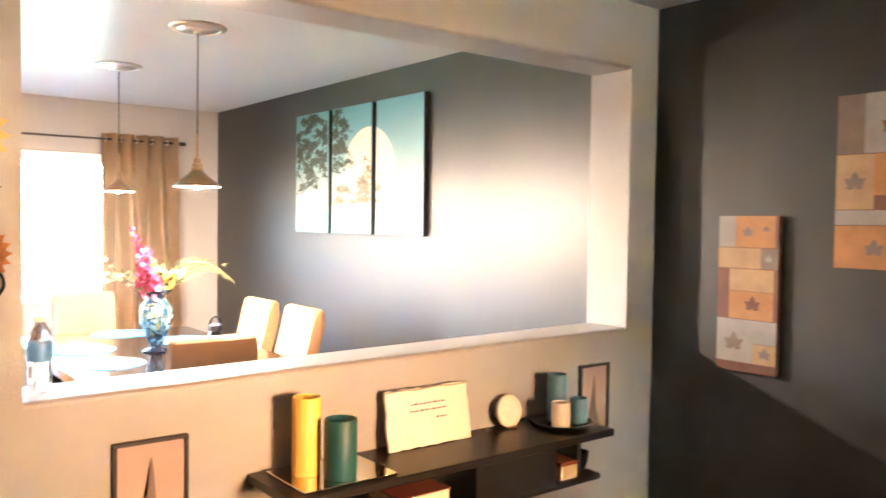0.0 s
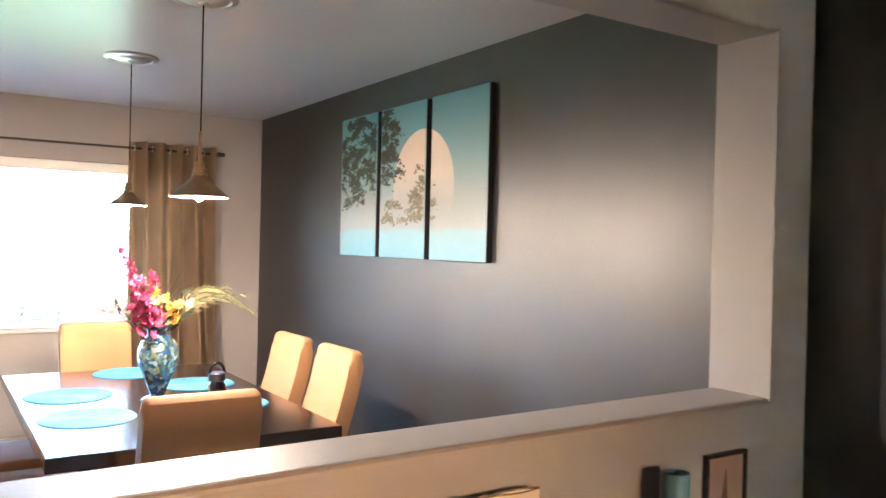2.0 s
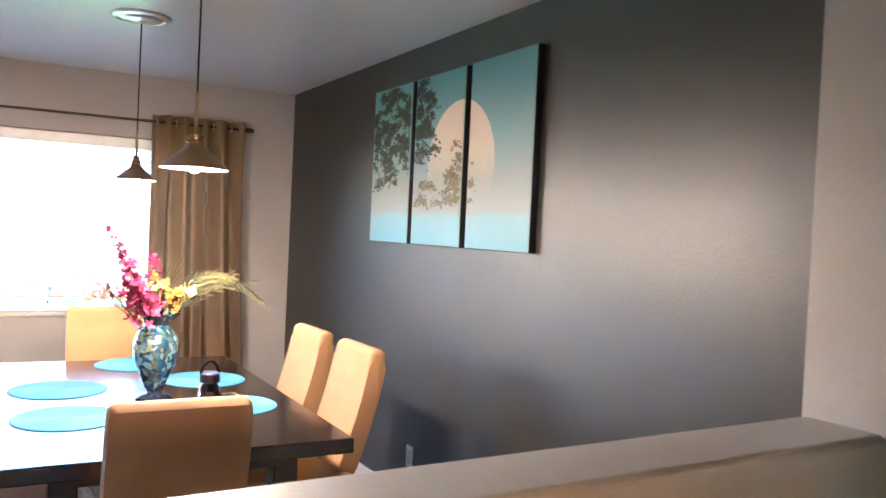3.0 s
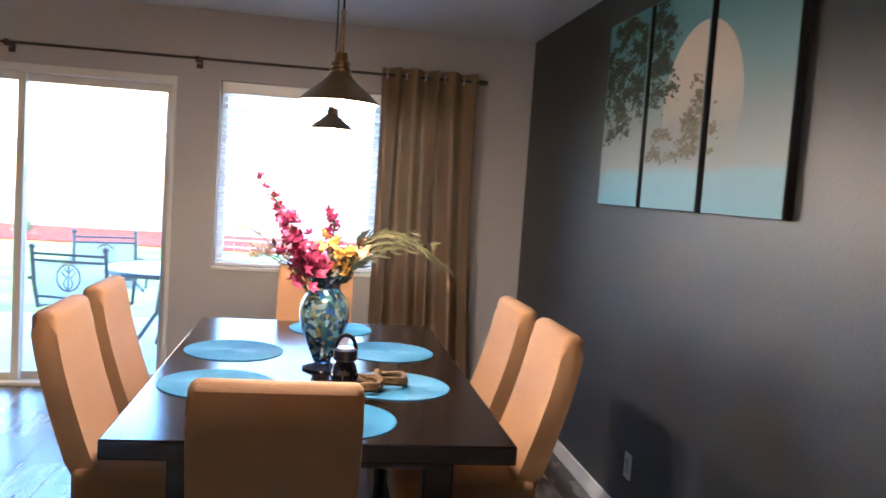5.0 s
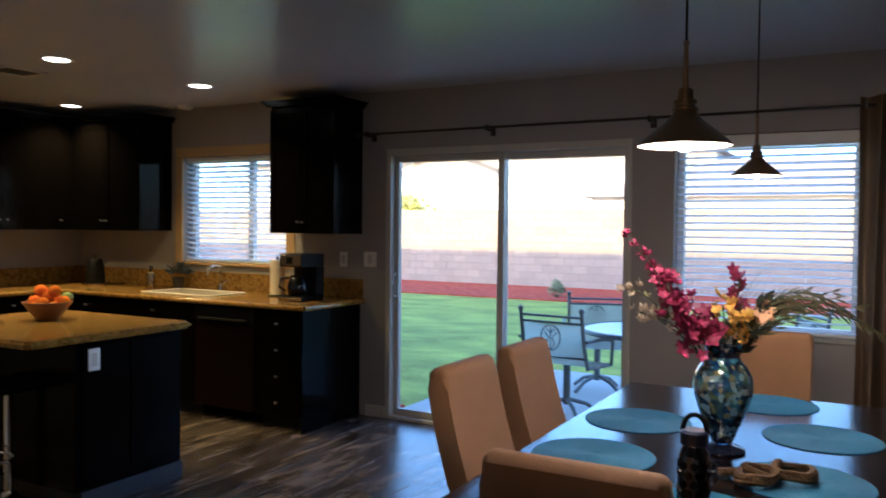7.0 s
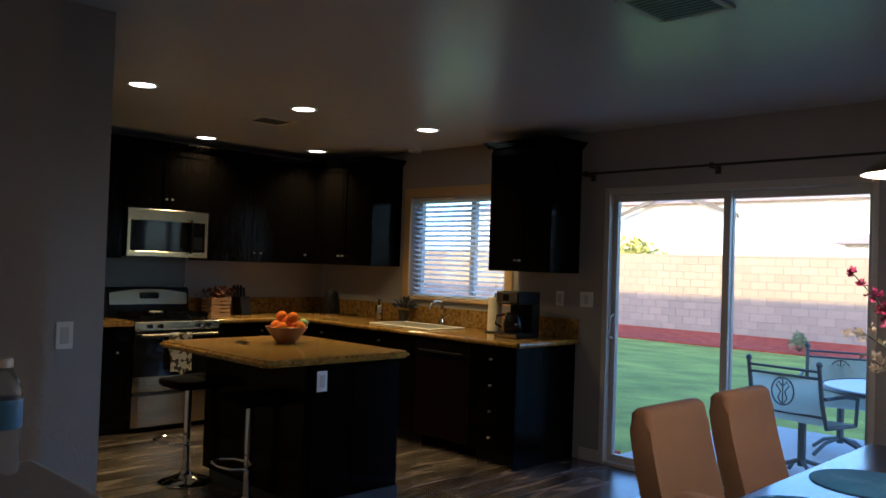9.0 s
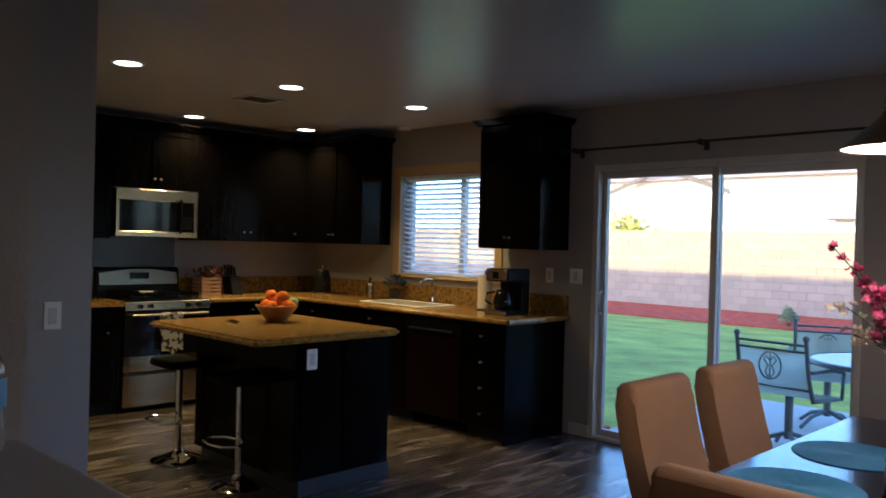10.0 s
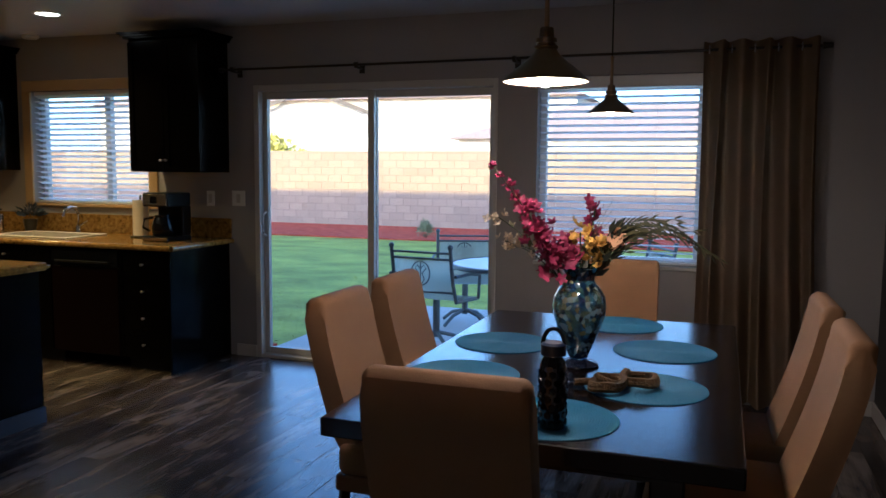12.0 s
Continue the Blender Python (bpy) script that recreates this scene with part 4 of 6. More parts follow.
# ---- living-room side of the half wall ----
def wall_shelf():
    y0, y1 = 1.945, S0
    s = thing("wall_shelf", (2.18, S0, 0.54), "black floating wall shelf with cubbies and a middle box", "shelf")
    part("top_board", B(1.44, 2.80, y0, y1, 0.71, 0.737, 0.003), BLACKWOOD, s)
    part("lower_board", B(1.55, 2.76, y0 + 0.03, y1, 0.545, 0.567, 0.003), BLACKWOOD, s)
    part("middle_box", B(2.12, 2.50, y0 + 0.012, y1, 0.567, 0.71, 0.003), BLACKWOOD, s)
    part("end_panel", B(1.55, 1.57, y0 + 0.05, y1, 0.567, 0.71), BLACKWOOD, s)
    part("support", B(2.66, 2.68, y0 + 0.06, y1, 0.567, 0.71), BLACKWOOD, s)


wall_shelf()
ORANGE = mat("amber_wax", (0.9, 0.52, 0.06), 0.45, spread=0.08, scale=20, bump=0.05)
TEALWAX = mat("dark_teal_wax", (0.015, 0.075, 0.07), 0.5, spread=0.15, scale=20, bump=0.1)
BLUEWAX = mat("dusty_blue_wax", (0.10, 0.21, 0.27), 0.55, spread=0.1, scale=20, bump=0.1)
CREAMWAX = mat("cream_wax", (0.72, 0.58, 0.42), 0.5, spread=0.06, bump=0.05)
MIRROR = mat("mirror_plate", (0.7, 0.68, 0.62), 0.05, 1.0, spread=0.02, bump=0)


def candle(x, y, z, r, h, material, label):
    c = thing("candle", (x, y, z), label, "candle")
    part("wax", L(x, y, [(0.001, z), (r * 0.97, z), (r, z + 0.004), (r, z + h - 0.004), (r * 0.94, z + h), (r * 0.8, z + h - 0.004), (r * 0.6, z + h - 0.02), (0.001, z + h - 0.022)], 32), material, c, smooth=True)
    part("wick", T((x, y, z + h - 0.023), (x + 0.002, y, z + h - 0.008), 0.0014, n=6), INK, c)


solid("mirror_tray", B(1.49, 1.81, 1.965, 2.215, 0.7385, 0.745, 0.002), MIRROR, "square mirrored candle tray on the shelf", "tray")
candle(1.577, 2.12, 0.7455, 0.044, 0.236, ORANGE, "tall amber pillar candle on a mirrored tray")
candle(1.643, 2.03, 0.7455, 0.050, 0.178, TEALWAX, "dark teal pillar candle on a mirrored tray")
solid("candle_plate", L(2.67, 2.10, [(0.001, 0.741), (0.07, 0.741), (0.105, 0.75), (0.118, 0.757), (0.117, 0.753), (0.10, 0.742), (0.06, 0.7375), (0.001, 0.7375)], 40), IRON, "round dark metal candle plate on the shelf", "plate", smooth=True)
candle(2.695, 2.15, 0.742, 0.038, 0.185, BLUEWAX, "tall dusty-blue pillar candle on a dark plate")
candle(2.64, 2.075, 0.742, 0.036, 0.095, CREAMWAX, "short cream pillar candle on a dark plate")
candle(2.735, 2.07, 0.742, 0.034, 0.10, BLUEWAX, "short dusty-blue pillar candle on a dark plate")


def plaque():
    p = thing("plaque", (2.09, 2.19, 0.7375), "cream ceramic plaque with dark script lines, leaning on the wall", "plaque")
    rng = random.Random(9)
    bm = bmesh.new()
    n, w, h = 18, 0.355, 0.205
    edge = [(-w / 2 + w * i / n, rng.uniform(0, 0.006)) for i in range(n + 1)] + [(w / 2 + rng.uniform(-0.004, 0.003), h * j / 8) for j in range(1, 8)] + [(w / 2 - w * i / n, h - rng.uniform(0, 0.006)) for i in range(n + 1)] + [(-w / 2 + rng.uniform(-0.003, 0.004), h - h * j / 8) for j in range(1, 8)]
    lean = 0.16

    def place(u, v, d):
        return (2.09 + u, 2.175 + lean * v - d, 0.738 + v * 0.987)

    f = [bm.verts.new(place(u, v, 0.012)) for u, v in edge]
    b = [bm.verts.new(place(u, v, 0)) for u, v in edge]
    bm.faces.new(f), bm.faces.new(b[::-1])
    for i in range(len(edge)):
        j = (i + 1) % len(edge)
        bm.faces.new((f[i], b[i], b[j], f[j]))
    part("slab", bm, PAPER, p)
    # the script is too soft to read: plain strokes of its size
    for u0, u1, v in ((-0.075, 0.075, 0.145), (-0.082, 0.080, 0.122), (0.03, 0.075, 0.092)):
        bm = bmesh.new()
        u = u0
        while u < u1:
            k = rng.uniform(0.008, 0.022)
            e = min(u + k, u1)
            bm.faces.new([bm.verts.new(place(a, c, 0.0128)) for a, c in ((u, v), (e, v + 0.001), (e, v + rng.uniform(0.005, 0.008)), (u, v + 0.006))])
            u = e + 0.005
        part("script_line", bm, INK, p)
    bm = bmesh.new()
    path_tube(bm, [place(u, h - 0.006 + 0.002 * math.sin(40 * u), 0.013) for u in [-w / 2 + w * i / 24 for i in range(25)]], 0.0022, 5)
    part("dark_edge", bm, BRONZE, p)


plaque()


def shell_disc():
    s = thing("shell_dish", (2.48, 2.19, 0.7375), "round cream shell dish standing against the wall", "dish")
    bm = bmesh.new()
    rings = []
    for r, d in ((0.003, 0.0), (0.02, 0.006), (0.045, 0.004), (0.060, -0.004), (0.062, 0.004), (0.045, 0.014), (0.003, 0.014)):
        rings.append([bm.verts.new((2.48 + r * math.cos(a), 2.19 + 0.15 * (r * math.sin(a)) + d, 0.801 + r * math.sin(a))) for a in [2 * math.pi * i / 28 for i in range(28)]])
    for a, b in zip(rings, rings[1:]):
        for i in range(28):
            bm.faces.new((a[i], a[(i + 1) % 28], b[(i + 1) % 28], b[i]))
    part("dish", bm, CREAMWAX, s, smooth=True)
    part("stand", B(2.455, 2.505, 2.165, 2.215, 0.7378, 0.745, 0.002), BRONZE, s)


shell_disc()
BOOK = [mat("book_cover_red", (0.22, 0.05, 0.025), 0.6, spread=0.3, scale=25), mat("book_cover_tan", (0.5, 0.36, 0.2), 0.6, spread=0.3, scale=25), mat("book_pages", (0.7, 0.62, 0.48), 0.8, spread=0.1, scale=40)]


def book(x0, x1, z, h, cover):
    b = thing("book", ((x0 + x1) / 2, 2.05, z), "hardback book lying flat in the shelf cubby", "book", "books in the wall shelf")
    part("cover", B(x0, x1, 1.955, 2.13, z, z + 0.003), cover, b)
    part("cover", B(x0, x1, 1.955, 2.13, z + h - 0.003, z + h), cover, b)
    part("pages", B(x0 + 0.004, x1 - 0.004, 1.96, 2.13, z + 0.003, z + h - 0.003), BOOK[2], b)


book(1.78, 2.02, 0.5672, 0.03, BOOK[1])
book(1.79, 2.01, 0.5975, 0.025, BOOK[1])
book(1.81, 2.01, 0.6228, 0.04, BOOK[0])


def keepsake():
    k = thing("keepsake_box", (2.60, 2.05, 0.567), "small tan keepsake box with a dark lid", "box")
    part("body", B(2.56, 2.645, 1.99, 2.10, 0.5672, 0.62, 0.003), BOOK[1], k)
    part("lid", B(2.558, 2.647, 1.988, 2.102, 0.6202, 0.634, 0.003), BOOK[0], k)


keepsake()
solid("dark_bowl", L(2.72, 2.05, [(0.001, 0.567), (0.02, 0.567), (0.033, 0.60), (0.038, 0.64), (0.034, 0.638), (0.028, 0.60), (0.001, 0.575)], 24), IRON, "small dark bowl in the shelf's end cubby", "bowl", smooth=True)
SEPIA = ramp_mat("sepia_print", 2, [(0.0, (0.22, 0.14, 0.10)), (0.5, (0.36, 0.24, 0.18)), (1.0, (0.32, 0.21, 0.17))], 0.4, 0.1, 10)
SEPIADARK = mat("sepia_tower", (0.13, 0.08, 0.06), 0.5, spread=0.2, bump=0)


def tower_print(x0, x1, z0, z1):
    p = thing("framed_print", ((x0 + x1) / 2, S0, z0), "framed sepia print of a tall iron tower", "picture", "sepia tower prints")
    bm = bmesh.new()
    t, y0 = 0.011, S0 - 0.018
    for a in ((x0, x1, z0, z0 + t), (x0, x1, z1 - t, z1), (x0, x0 + t, z0 + t, z1 - t), (x1 - t, x1, z0 + t, z1 - t)):
        box(bm, a[0], a[1], y0, S0, a[2], a[3], 0.001)
    part("frame", bm, BLACKWOOD, p)
    part("print", B(x0 + t, x1 - t, S0 - 0.009, S0 - 0.001, z0 + t, z1 - t), SEPIA, p)
    cx, h = (x0 + x1) / 2, z1 - z0 - 2 * t
    b, k = z0 + t, (x1 - x0) / 0.2
    out = [(0.045, 0.0), (0.028, 0.16), (0.016, 0.32), (0.009, 0.55), (0.005, 0.78), (0.0015, 0.86)]
    bm = bmesh.new()
    y = S0 - 0.0105
    pts = [(cx - w * k, b + h * v) for w, v in out] + [(cx + w * k, b + h * v) for w, v in out[::-1]]
    bm.faces.new([bm.verts.new((u, y, v)) for u, v in pts])
    bmesh.ops.triangulate(bm, faces=bm.faces[:])
    part("tower", bm, SEPIADARK, p)


tower_print(1.044, 1.255, 0.58, 0.893)
tower_print(2.92, 3.103, 0.635, 0.922)


def sunflower(cx, cz, r, label, petal):
    rng = random.Random(int(cz * 100))
    s = thing("metal_sunflower", (cx, S0, cz - r), label, "wall decoration", "metal sunflowers on the wall")
    bm = bmesh.new()
    for layer, (n, k, y) in enumerate(((18, 1.0, S0 - 0.010), (16, 0.80, S0 - 0.018))):
        for i in range(n):
            a = 2 * math.pi * (i + 0.5 * layer) / n
            d, t = Vector((math.cos(a), 0, math.sin(a))), Vector((-math.sin(a), 0, math.cos(a)))
            c = Vector((cx, y, cz))
            w = r * 0.14
            q = [c + d * r * 0.3 - t * w * 0.7, c + d * r * 0.72 * k - t * w + Vector((0, -0.012, 0)), c + d * r * k + Vector((0, -0.006 * rng.random(), 0)), c + d * r * 0.72 * k + t * w + Vector((0, -0.012, 0)), c + d * r * 0.3 + t * w * 0.7]
            bm.faces.new([bm.verts.new(v) for v in q])
    bmesh.ops.solidify(bm, geom=bm.faces[:], thickness=0.0012)
    part("petals", bm, petal, s)
    part("disc", ball(bmesh.new(), (cx, S0 - 0.018, cz), r * 0.34, 3, (1, 0.35, 1)), IRON, s, "dark domed centre", smooth=True)
    return s


COPPER = mat("copper_petal", (0.42, 0.17, 0.05), 0.4, 0.7, spread=0.35, scale=18, bump=0.1)
GOLDP = mat("gold_petal", (0.5, 0.30, 0.08), 0.42, 0.7, spread=0.3, scale=18, bump=0.1)
a = sunflower(0.685, 1.715, 0.115, "gold metal sunflower hung on the wall", GOLDP)
bm = bmesh.new()
path_tube(bm, [(0.675, S0 - 0.008, 1.62), (0.685, S0 - 0.008, 1.57), (0.655, S0 - 0.008, 1.50), (0.64, S0 - 0.008, 1.44)], 0.004, 6)
lf = [(0.675, 1.555), (0.705, 1.585), (0.74, 1.592), (0.778, 1.588), (0.745, 1.56), (0.71, 1.548)]
bm.faces.new([bm.verts.new((u, S0 - 0.012 - 0.004 * (i % 2), v)) for i, (u, v) in enumerate(lf)])
part("stem_leaf", bm, IRON, a, "dark metal stem and leaf")
a = sunflower(0.728, 1.42, 0.075, "copper metal sunflower with a ring below", COPPER)
bm = bmesh.new()
path_tube(bm, [(0.728 + 0.055 * math.cos(t * math.pi / 14), S0 - 0.008, 1.345 + 0.045 * math.sin(t * math.pi / 14)) for t in range(28)], 0.004, 6, True)
part("ring", bm, IRON, a, smooth=True)

ART = [mat("canvas_cream", (0.32, 0.195, 0.085), 0.6, spread=0.5, scale=9, bump=0.2, bump_scale=200), mat("canvas_ochre", (0.33, 0.145, 0.038), 0.6, spread=0.5, scale=9, bump=0.2, bump_scale=200), mat("canvas_rust", (0.12, 0.04, 0.02), 0.6, spread=0.5, scale=9, bump=0.2, bump_scale=200), mat("canvas_pale_grey", (0.24, 0.215, 0.19), 0.6, spread=0.4, scale=9, bump=0.2, bump_scale=200), mat("canvas_umber", (0.15, 0.105, 0.075), 0.6, spread=0.3, scale=14, bump=0.1)]


def patch_canvas(y0, y1, z0, z1, label, patches, motifs):
    """Block canvas on the east wall; patches in fractions of its face, u from its northern edge."""
    x = EAST_L - 0.03
    c = thing("canvas_painting", (EAST_L, (y0 + y1) / 2, z0), label, "painting", "patchwork canvases")
    part("stretcher", B(x, EAST_L, y0, y1, z0, z1, 0.003), ART[2], c, "rust painted canvas edge")
    w, h = y1 - y0, z1 - z0
    for u0, u1, v0, v1, m in patches:
        part("painted_patch", B(x - 0.0016, x - 0.0002, y1 - u1 * w, y1 - u0 * w, z0 + v0 * h, z0 + v1 * h), ART[m], c)
    for u, v, r, m in motifs:
        bm = bmesh.new()
        for k, (turn, size) in enumerate(((90, 1.0), (38, 0.85), (142, 0.85), (-8, 0.6), (188, 0.6))):
            d = Vector((math.cos(radians(turn)), math.sin(radians(turn))))
            n = Vector((-d.y, d.x))
            out = [d * r * size * (1.25 * i / 10) + n * sg * r * size * 0.36 * math.sin(math.pi * (i / 10) ** 0.8) for sg, steps in ((1, range(0, 11)), (-1, range(9, 0, -1))) for i in steps]
            bm.faces.new([bm.verts.new((x - 0.0024 - 0.0002 * k, y1 - u * w + q.x, z0 + v * h - 0.4 * r + q.y)) for q in out])
        bmesh.ops.triangulate(bm, faces=bm.faces[:])
        part("painted_leaf", bm, ART[m], c)


patch_canvas(1.63, 1.892, 0.922, 1.557, "narrow patchwork canvas with leaf prints in cream, ochre and rust", [(0, 0.28, 0.80, 1, 3), (0.28, 0.95, 0.80, 1, 1), (0.95, 1, 0.80, 1, 2), (0, 0.72, 0.665, 0.795, 0), (0.72, 1, 0.665, 0.795, 4), (0, 0.2, 0.34, 0.66, 2), (0.2, 0.94, 0.52, 0.66, 0), (0.2, 0.94, 0.34, 0.517, 1), (0.94, 1, 0.34, 0.66, 2), (0, 0.62, 0.06, 0.335, 3), (0.62, 1, 0.19, 0.335, 3), (0.62, 1, 0.06, 0.187, 0), (0, 1, 0.0, 0.055, 2)], [(0.5, 0.90, 0.028, 4), (0.8, 0.92, 0.018, 4), (0.85, 0.73, 0.02, 3), (0.3, 0.19, 0.05, 4), (0.82, 0.13, 0.03, 4), (0.6, 0.44, 0.04, 2)])
patch_canvas(1.13, 1.412, 1.367, 1.998, "narrow patchwork canvas with a chalice shape in ochre and rust", [(0, 0.35, 0.66, 1, 4), (0.35, 1, 0.66, 1, 3), (0, 0.48, 0.34, 0.655, 0), (0.48, 1, 0.42, 0.655, 1), (0.48, 1, 0.34, 0.415, 2), (0, 1, 0.25, 0.335, 3), (0, 1, 0, 0.245, 1)], [(0.24, 0.5, 0.045, 4), (0.5, 0.12, 0.04, 4), (0.7, 0.82, 0.05, 2)])


def water_bottle():
    x, y, z = 0.894, 2.385, SILL_W + 0.0015
    clear = mat("clear_plastic", (0.9, 0.93, 0.95), 0.05, spread=0.01, bump=0, trans=0.92)
    blue = mat("blue_label", (0.10, 0.24, 0.45), 0.4, spread=0.3, scale=40, bump=0)
    b = thing("water_bottle", (x, y, z), "clear plastic water bottle with a blue label on the sill", "bottle")
    part("body", L(x, y, [(0.001, z + 0.004), (0.028, z), (0.032, z + 0.006), (0.030, z + 0.03), (0.032, z + 0.045), (0.030, z + 0.06), (0.032, z + 0.075), (0.032, z + 0.14), (0.028, z + 0.16), (0.015, z + 0.185), (0.012, z + 0.19)], 28), clear, b, smooth=True)
    part("label", L(x, y, [(0.0325, z + 0.082), (0.0328, z + 0.084), (0.0328, z + 0.132), (0.0325, z + 0.134)], 28), blue, b, "blue paper label", smooth=True)
    part("cap", L(x, y, [(0.001, z + 0.206), (0.013, z + 0.206), (0.0145, z + 0.203), (0.0145, z + 0.19), (0.001, z + 0.189)], 20), WHITEP, b, smooth=True)


water_bottle()

# ---- kitchen ----
CTOP = 0.905
NF, WF = 6.32, WEST + 0.62       # cabinet fronts of the north and west runs


def knob(p, at, direction):
    a = Vector(at)
    d = Vector(direction)
    bm = tube(bmesh.new(), a, a + d * 0.014, 0.005, n=8)
    ball(bm, a + d * 0.021, 0.010, 2)
    return part("knob", bm, NICKEL, p, "round satin nickel knob", smooth=True)


def front(name, c, axis, at, a0, a1, z0, z1, knobs=()):
    """A shaker front: a slab with a recessed field. axis 'y': faces -y at that y; 'x': faces +x."""
    g, f = 0.002, 0.055 if z1 - z0 > 0.25 else 0.03
    a0, a1, z0, z1 = a0 + g, a1 - g, z0 + g, z1 - g
    if axis == "y":
        bm, out = B(a0, a1, at - 0.02, at, z0, z1, 0.0015), Vector((0, -1, 0))
    else:
        bm, out = B(at, at + 0.02, a0, a1, z0, z1, 0.0015), Vector((1, 0, 0))
    bm.normal_update()
    face = max(bm.faces, key=lambda q: (q.normal.dot(out) > 0.99) * q.calc_area())
    bmesh.ops.inset_individual(bm, faces=[face], thickness=f)
    bmesh.ops.inset_individual(bm, faces=[face], thickness=0.004)
    bmesh.ops.translate(bm, verts=face.verts[:], vec=-out * 0.009)
    d = part(name, bm, CAB, c)
    for u, z in knobs:
        if axis == "y":
            knob(d, (u, at - 0.02, z), (0, -1, 0))
        else:
            knob(d, (at + 0.02, u, z), (1, 0, 0))


def base_unit(axis, a0, a1, label, drawers=0, doors=2, end=False):
    if axis == "y":
        c = thing("base_cabinet", ((a0 + a1) / 2, NF + 0.3, 0), label, "cabinet", "base cabinets")
        part("body", B(a0, a1, NF, NORTH, 0.10, 0.865), CAB, c)
        part("toe_kick", B(a0, a1, NF + 0.07, NF + 0.09, 0, 0.10), DARK, c)
        if end:
            part("end_panel", B(a1 + 0.0005, a1 + 0.014, NF - 0.018, NORTH, 0, 0.8645, 0.002), CAB, c)
        at = NF
    else:
        c = thing("base_cabinet", (WF - 0.3, (a0 + a1) / 2, 0), label, "cabinet", "base cabinets")
        part("body", B(WEST, WF, a0, a1, 0.10, 0.865), CAB, c)
        part("toe_kick", B(WF - 0.09, WF - 0.07, a0, a1, 0, 0.10), DARK, c)
        at = WF
    if drawers:
        h = 0.755 / drawers
        for i in range(drawers):
            z = 0.105 + i * h
            front("drawer", c, axis, at, a0, a1, z, z + h, [((a0 + a1) / 2, z + h / 2)])
    else:
        front("drawer", c, axis, at, a0, a1, 0.72, 0.86, [((a0 + a1) / 2, 0.79)])
        w = (a1 - a0) / doors
        for i in range(doors):
            k = a0 + (i + (0.85 if i == 0 else 0.15)) * w
            front("door", c, axis, at, a0 + i * w, a0 + (i + 1) * w, 0.105, 0.715, [(k, 0.66)])


base_unit("y", -1.58, -1.165, "dark espresso base cabinet with four drawers", drawers=4, end=True)
base_unit("y", -3.05, -2.195, "dark espresso sink base cabinet with two doors")
base_unit("y", -3.78, -3.05, "dark espresso corner base cabinet")
base_unit("x", 5.465, 6.32, "dark espresso base cabinet beside the range")
base_unit("x", 3.9, 4.705, "dark espresso base cabinet at the run's end", doors=1)


def dishwasher():
    d = thing("dishwasher", (-1.87, NF + 0.3, 0), "dark built-in dishwasher under the granite counter", "dishwasher")
    red = mat("dark_brown_enamel", (0.006, 0.0022, 0.0017), 0.34, spread=0.2, bump=0, spec=0.08)
    part("body", B(-2.19, -1.585, NF + 0.02, NORTH, 0.09, 0.865), IRON, d)
    part("door_panel", B(-2.185, -1.59, NF - 0.022, NF + 0.018, 0.10, 0.725, 0.004), red, d)
    part("control_panel", B(-2.185, -1.59, NF - 0.026, NF + 0.018, 0.73, 0.862, 0.004), BLACKGLASS, d)
    part("handle", T((-2.12, NF - 0.05, 0.765), (-1.65, NF - 0.05, 0.765), 0.009), IRON, d)


dishwasher()


def worktop():
    w = thing("worktop", (-3.0, 6.6, 0.865), "speckled golden granite worktop with a low backsplash", "worktop")
    bm = bmesh.new()
    # around the sink's cut-out
    sx0, sx1, sy0, sy1 = -2.90, -2.18, 6.43, 6.83
    y0 = NF - 0.035
    for a in ((WF + 0.035, sx0, y0, NORTH), (sx1, -1.125, y0, NORTH), (sx0, sx1, y0, sy0), (sx0, sx1, sy1, NORTH), (WEST, WF + 0.035, 5.46, NORTH), (WEST, WF + 0.035, 3.9, 4.71)):
        box(bm, *a, 0.865, CTOP)
    bmesh.ops.remove_doubles(bm, verts=bm.verts, dist=1e-5)
    part("slab", bm, GRANITE, w)
    part("front_edge", T((WF + 0.035, y0, 0.885), (-1.125, y0, 0.885), 0.0198, n=14), GRANITE, w, "rounded nosing", smooth=True)
    part("front_edge", T((-1.125, y0, 0.885), (-1.125, NORTH, 0.885), 0.0198, n=14), GRANITE, w, "rounded nosing", smooth=True)
    part("front_edge", T((WF + 0.035, 5.465, 0.885), (WF + 0.035, y0, 0.885), 0.0198, n=14), GRANITE, w, "rounded nosing", smooth=True)
    part("backsplash", B(WEST + 0.02, -1.125, NORTH - 0.02, NORTH - 0.001, CTOP, CTOP + 0.15, 0.003), GRANITE, w)
    part("backsplash", B(WEST + 0.001, WEST + 0.02, 5.46, NORTH - 0.02, CTOP, CTOP + 0.15, 0.003), GRANITE, w)
    part("backsplash", B(WEST + 0.001, WEST + 0.02, 3.9, 4.71, CTOP, CTOP + 0.15, 0.003), GRANITE, w)


worktop()


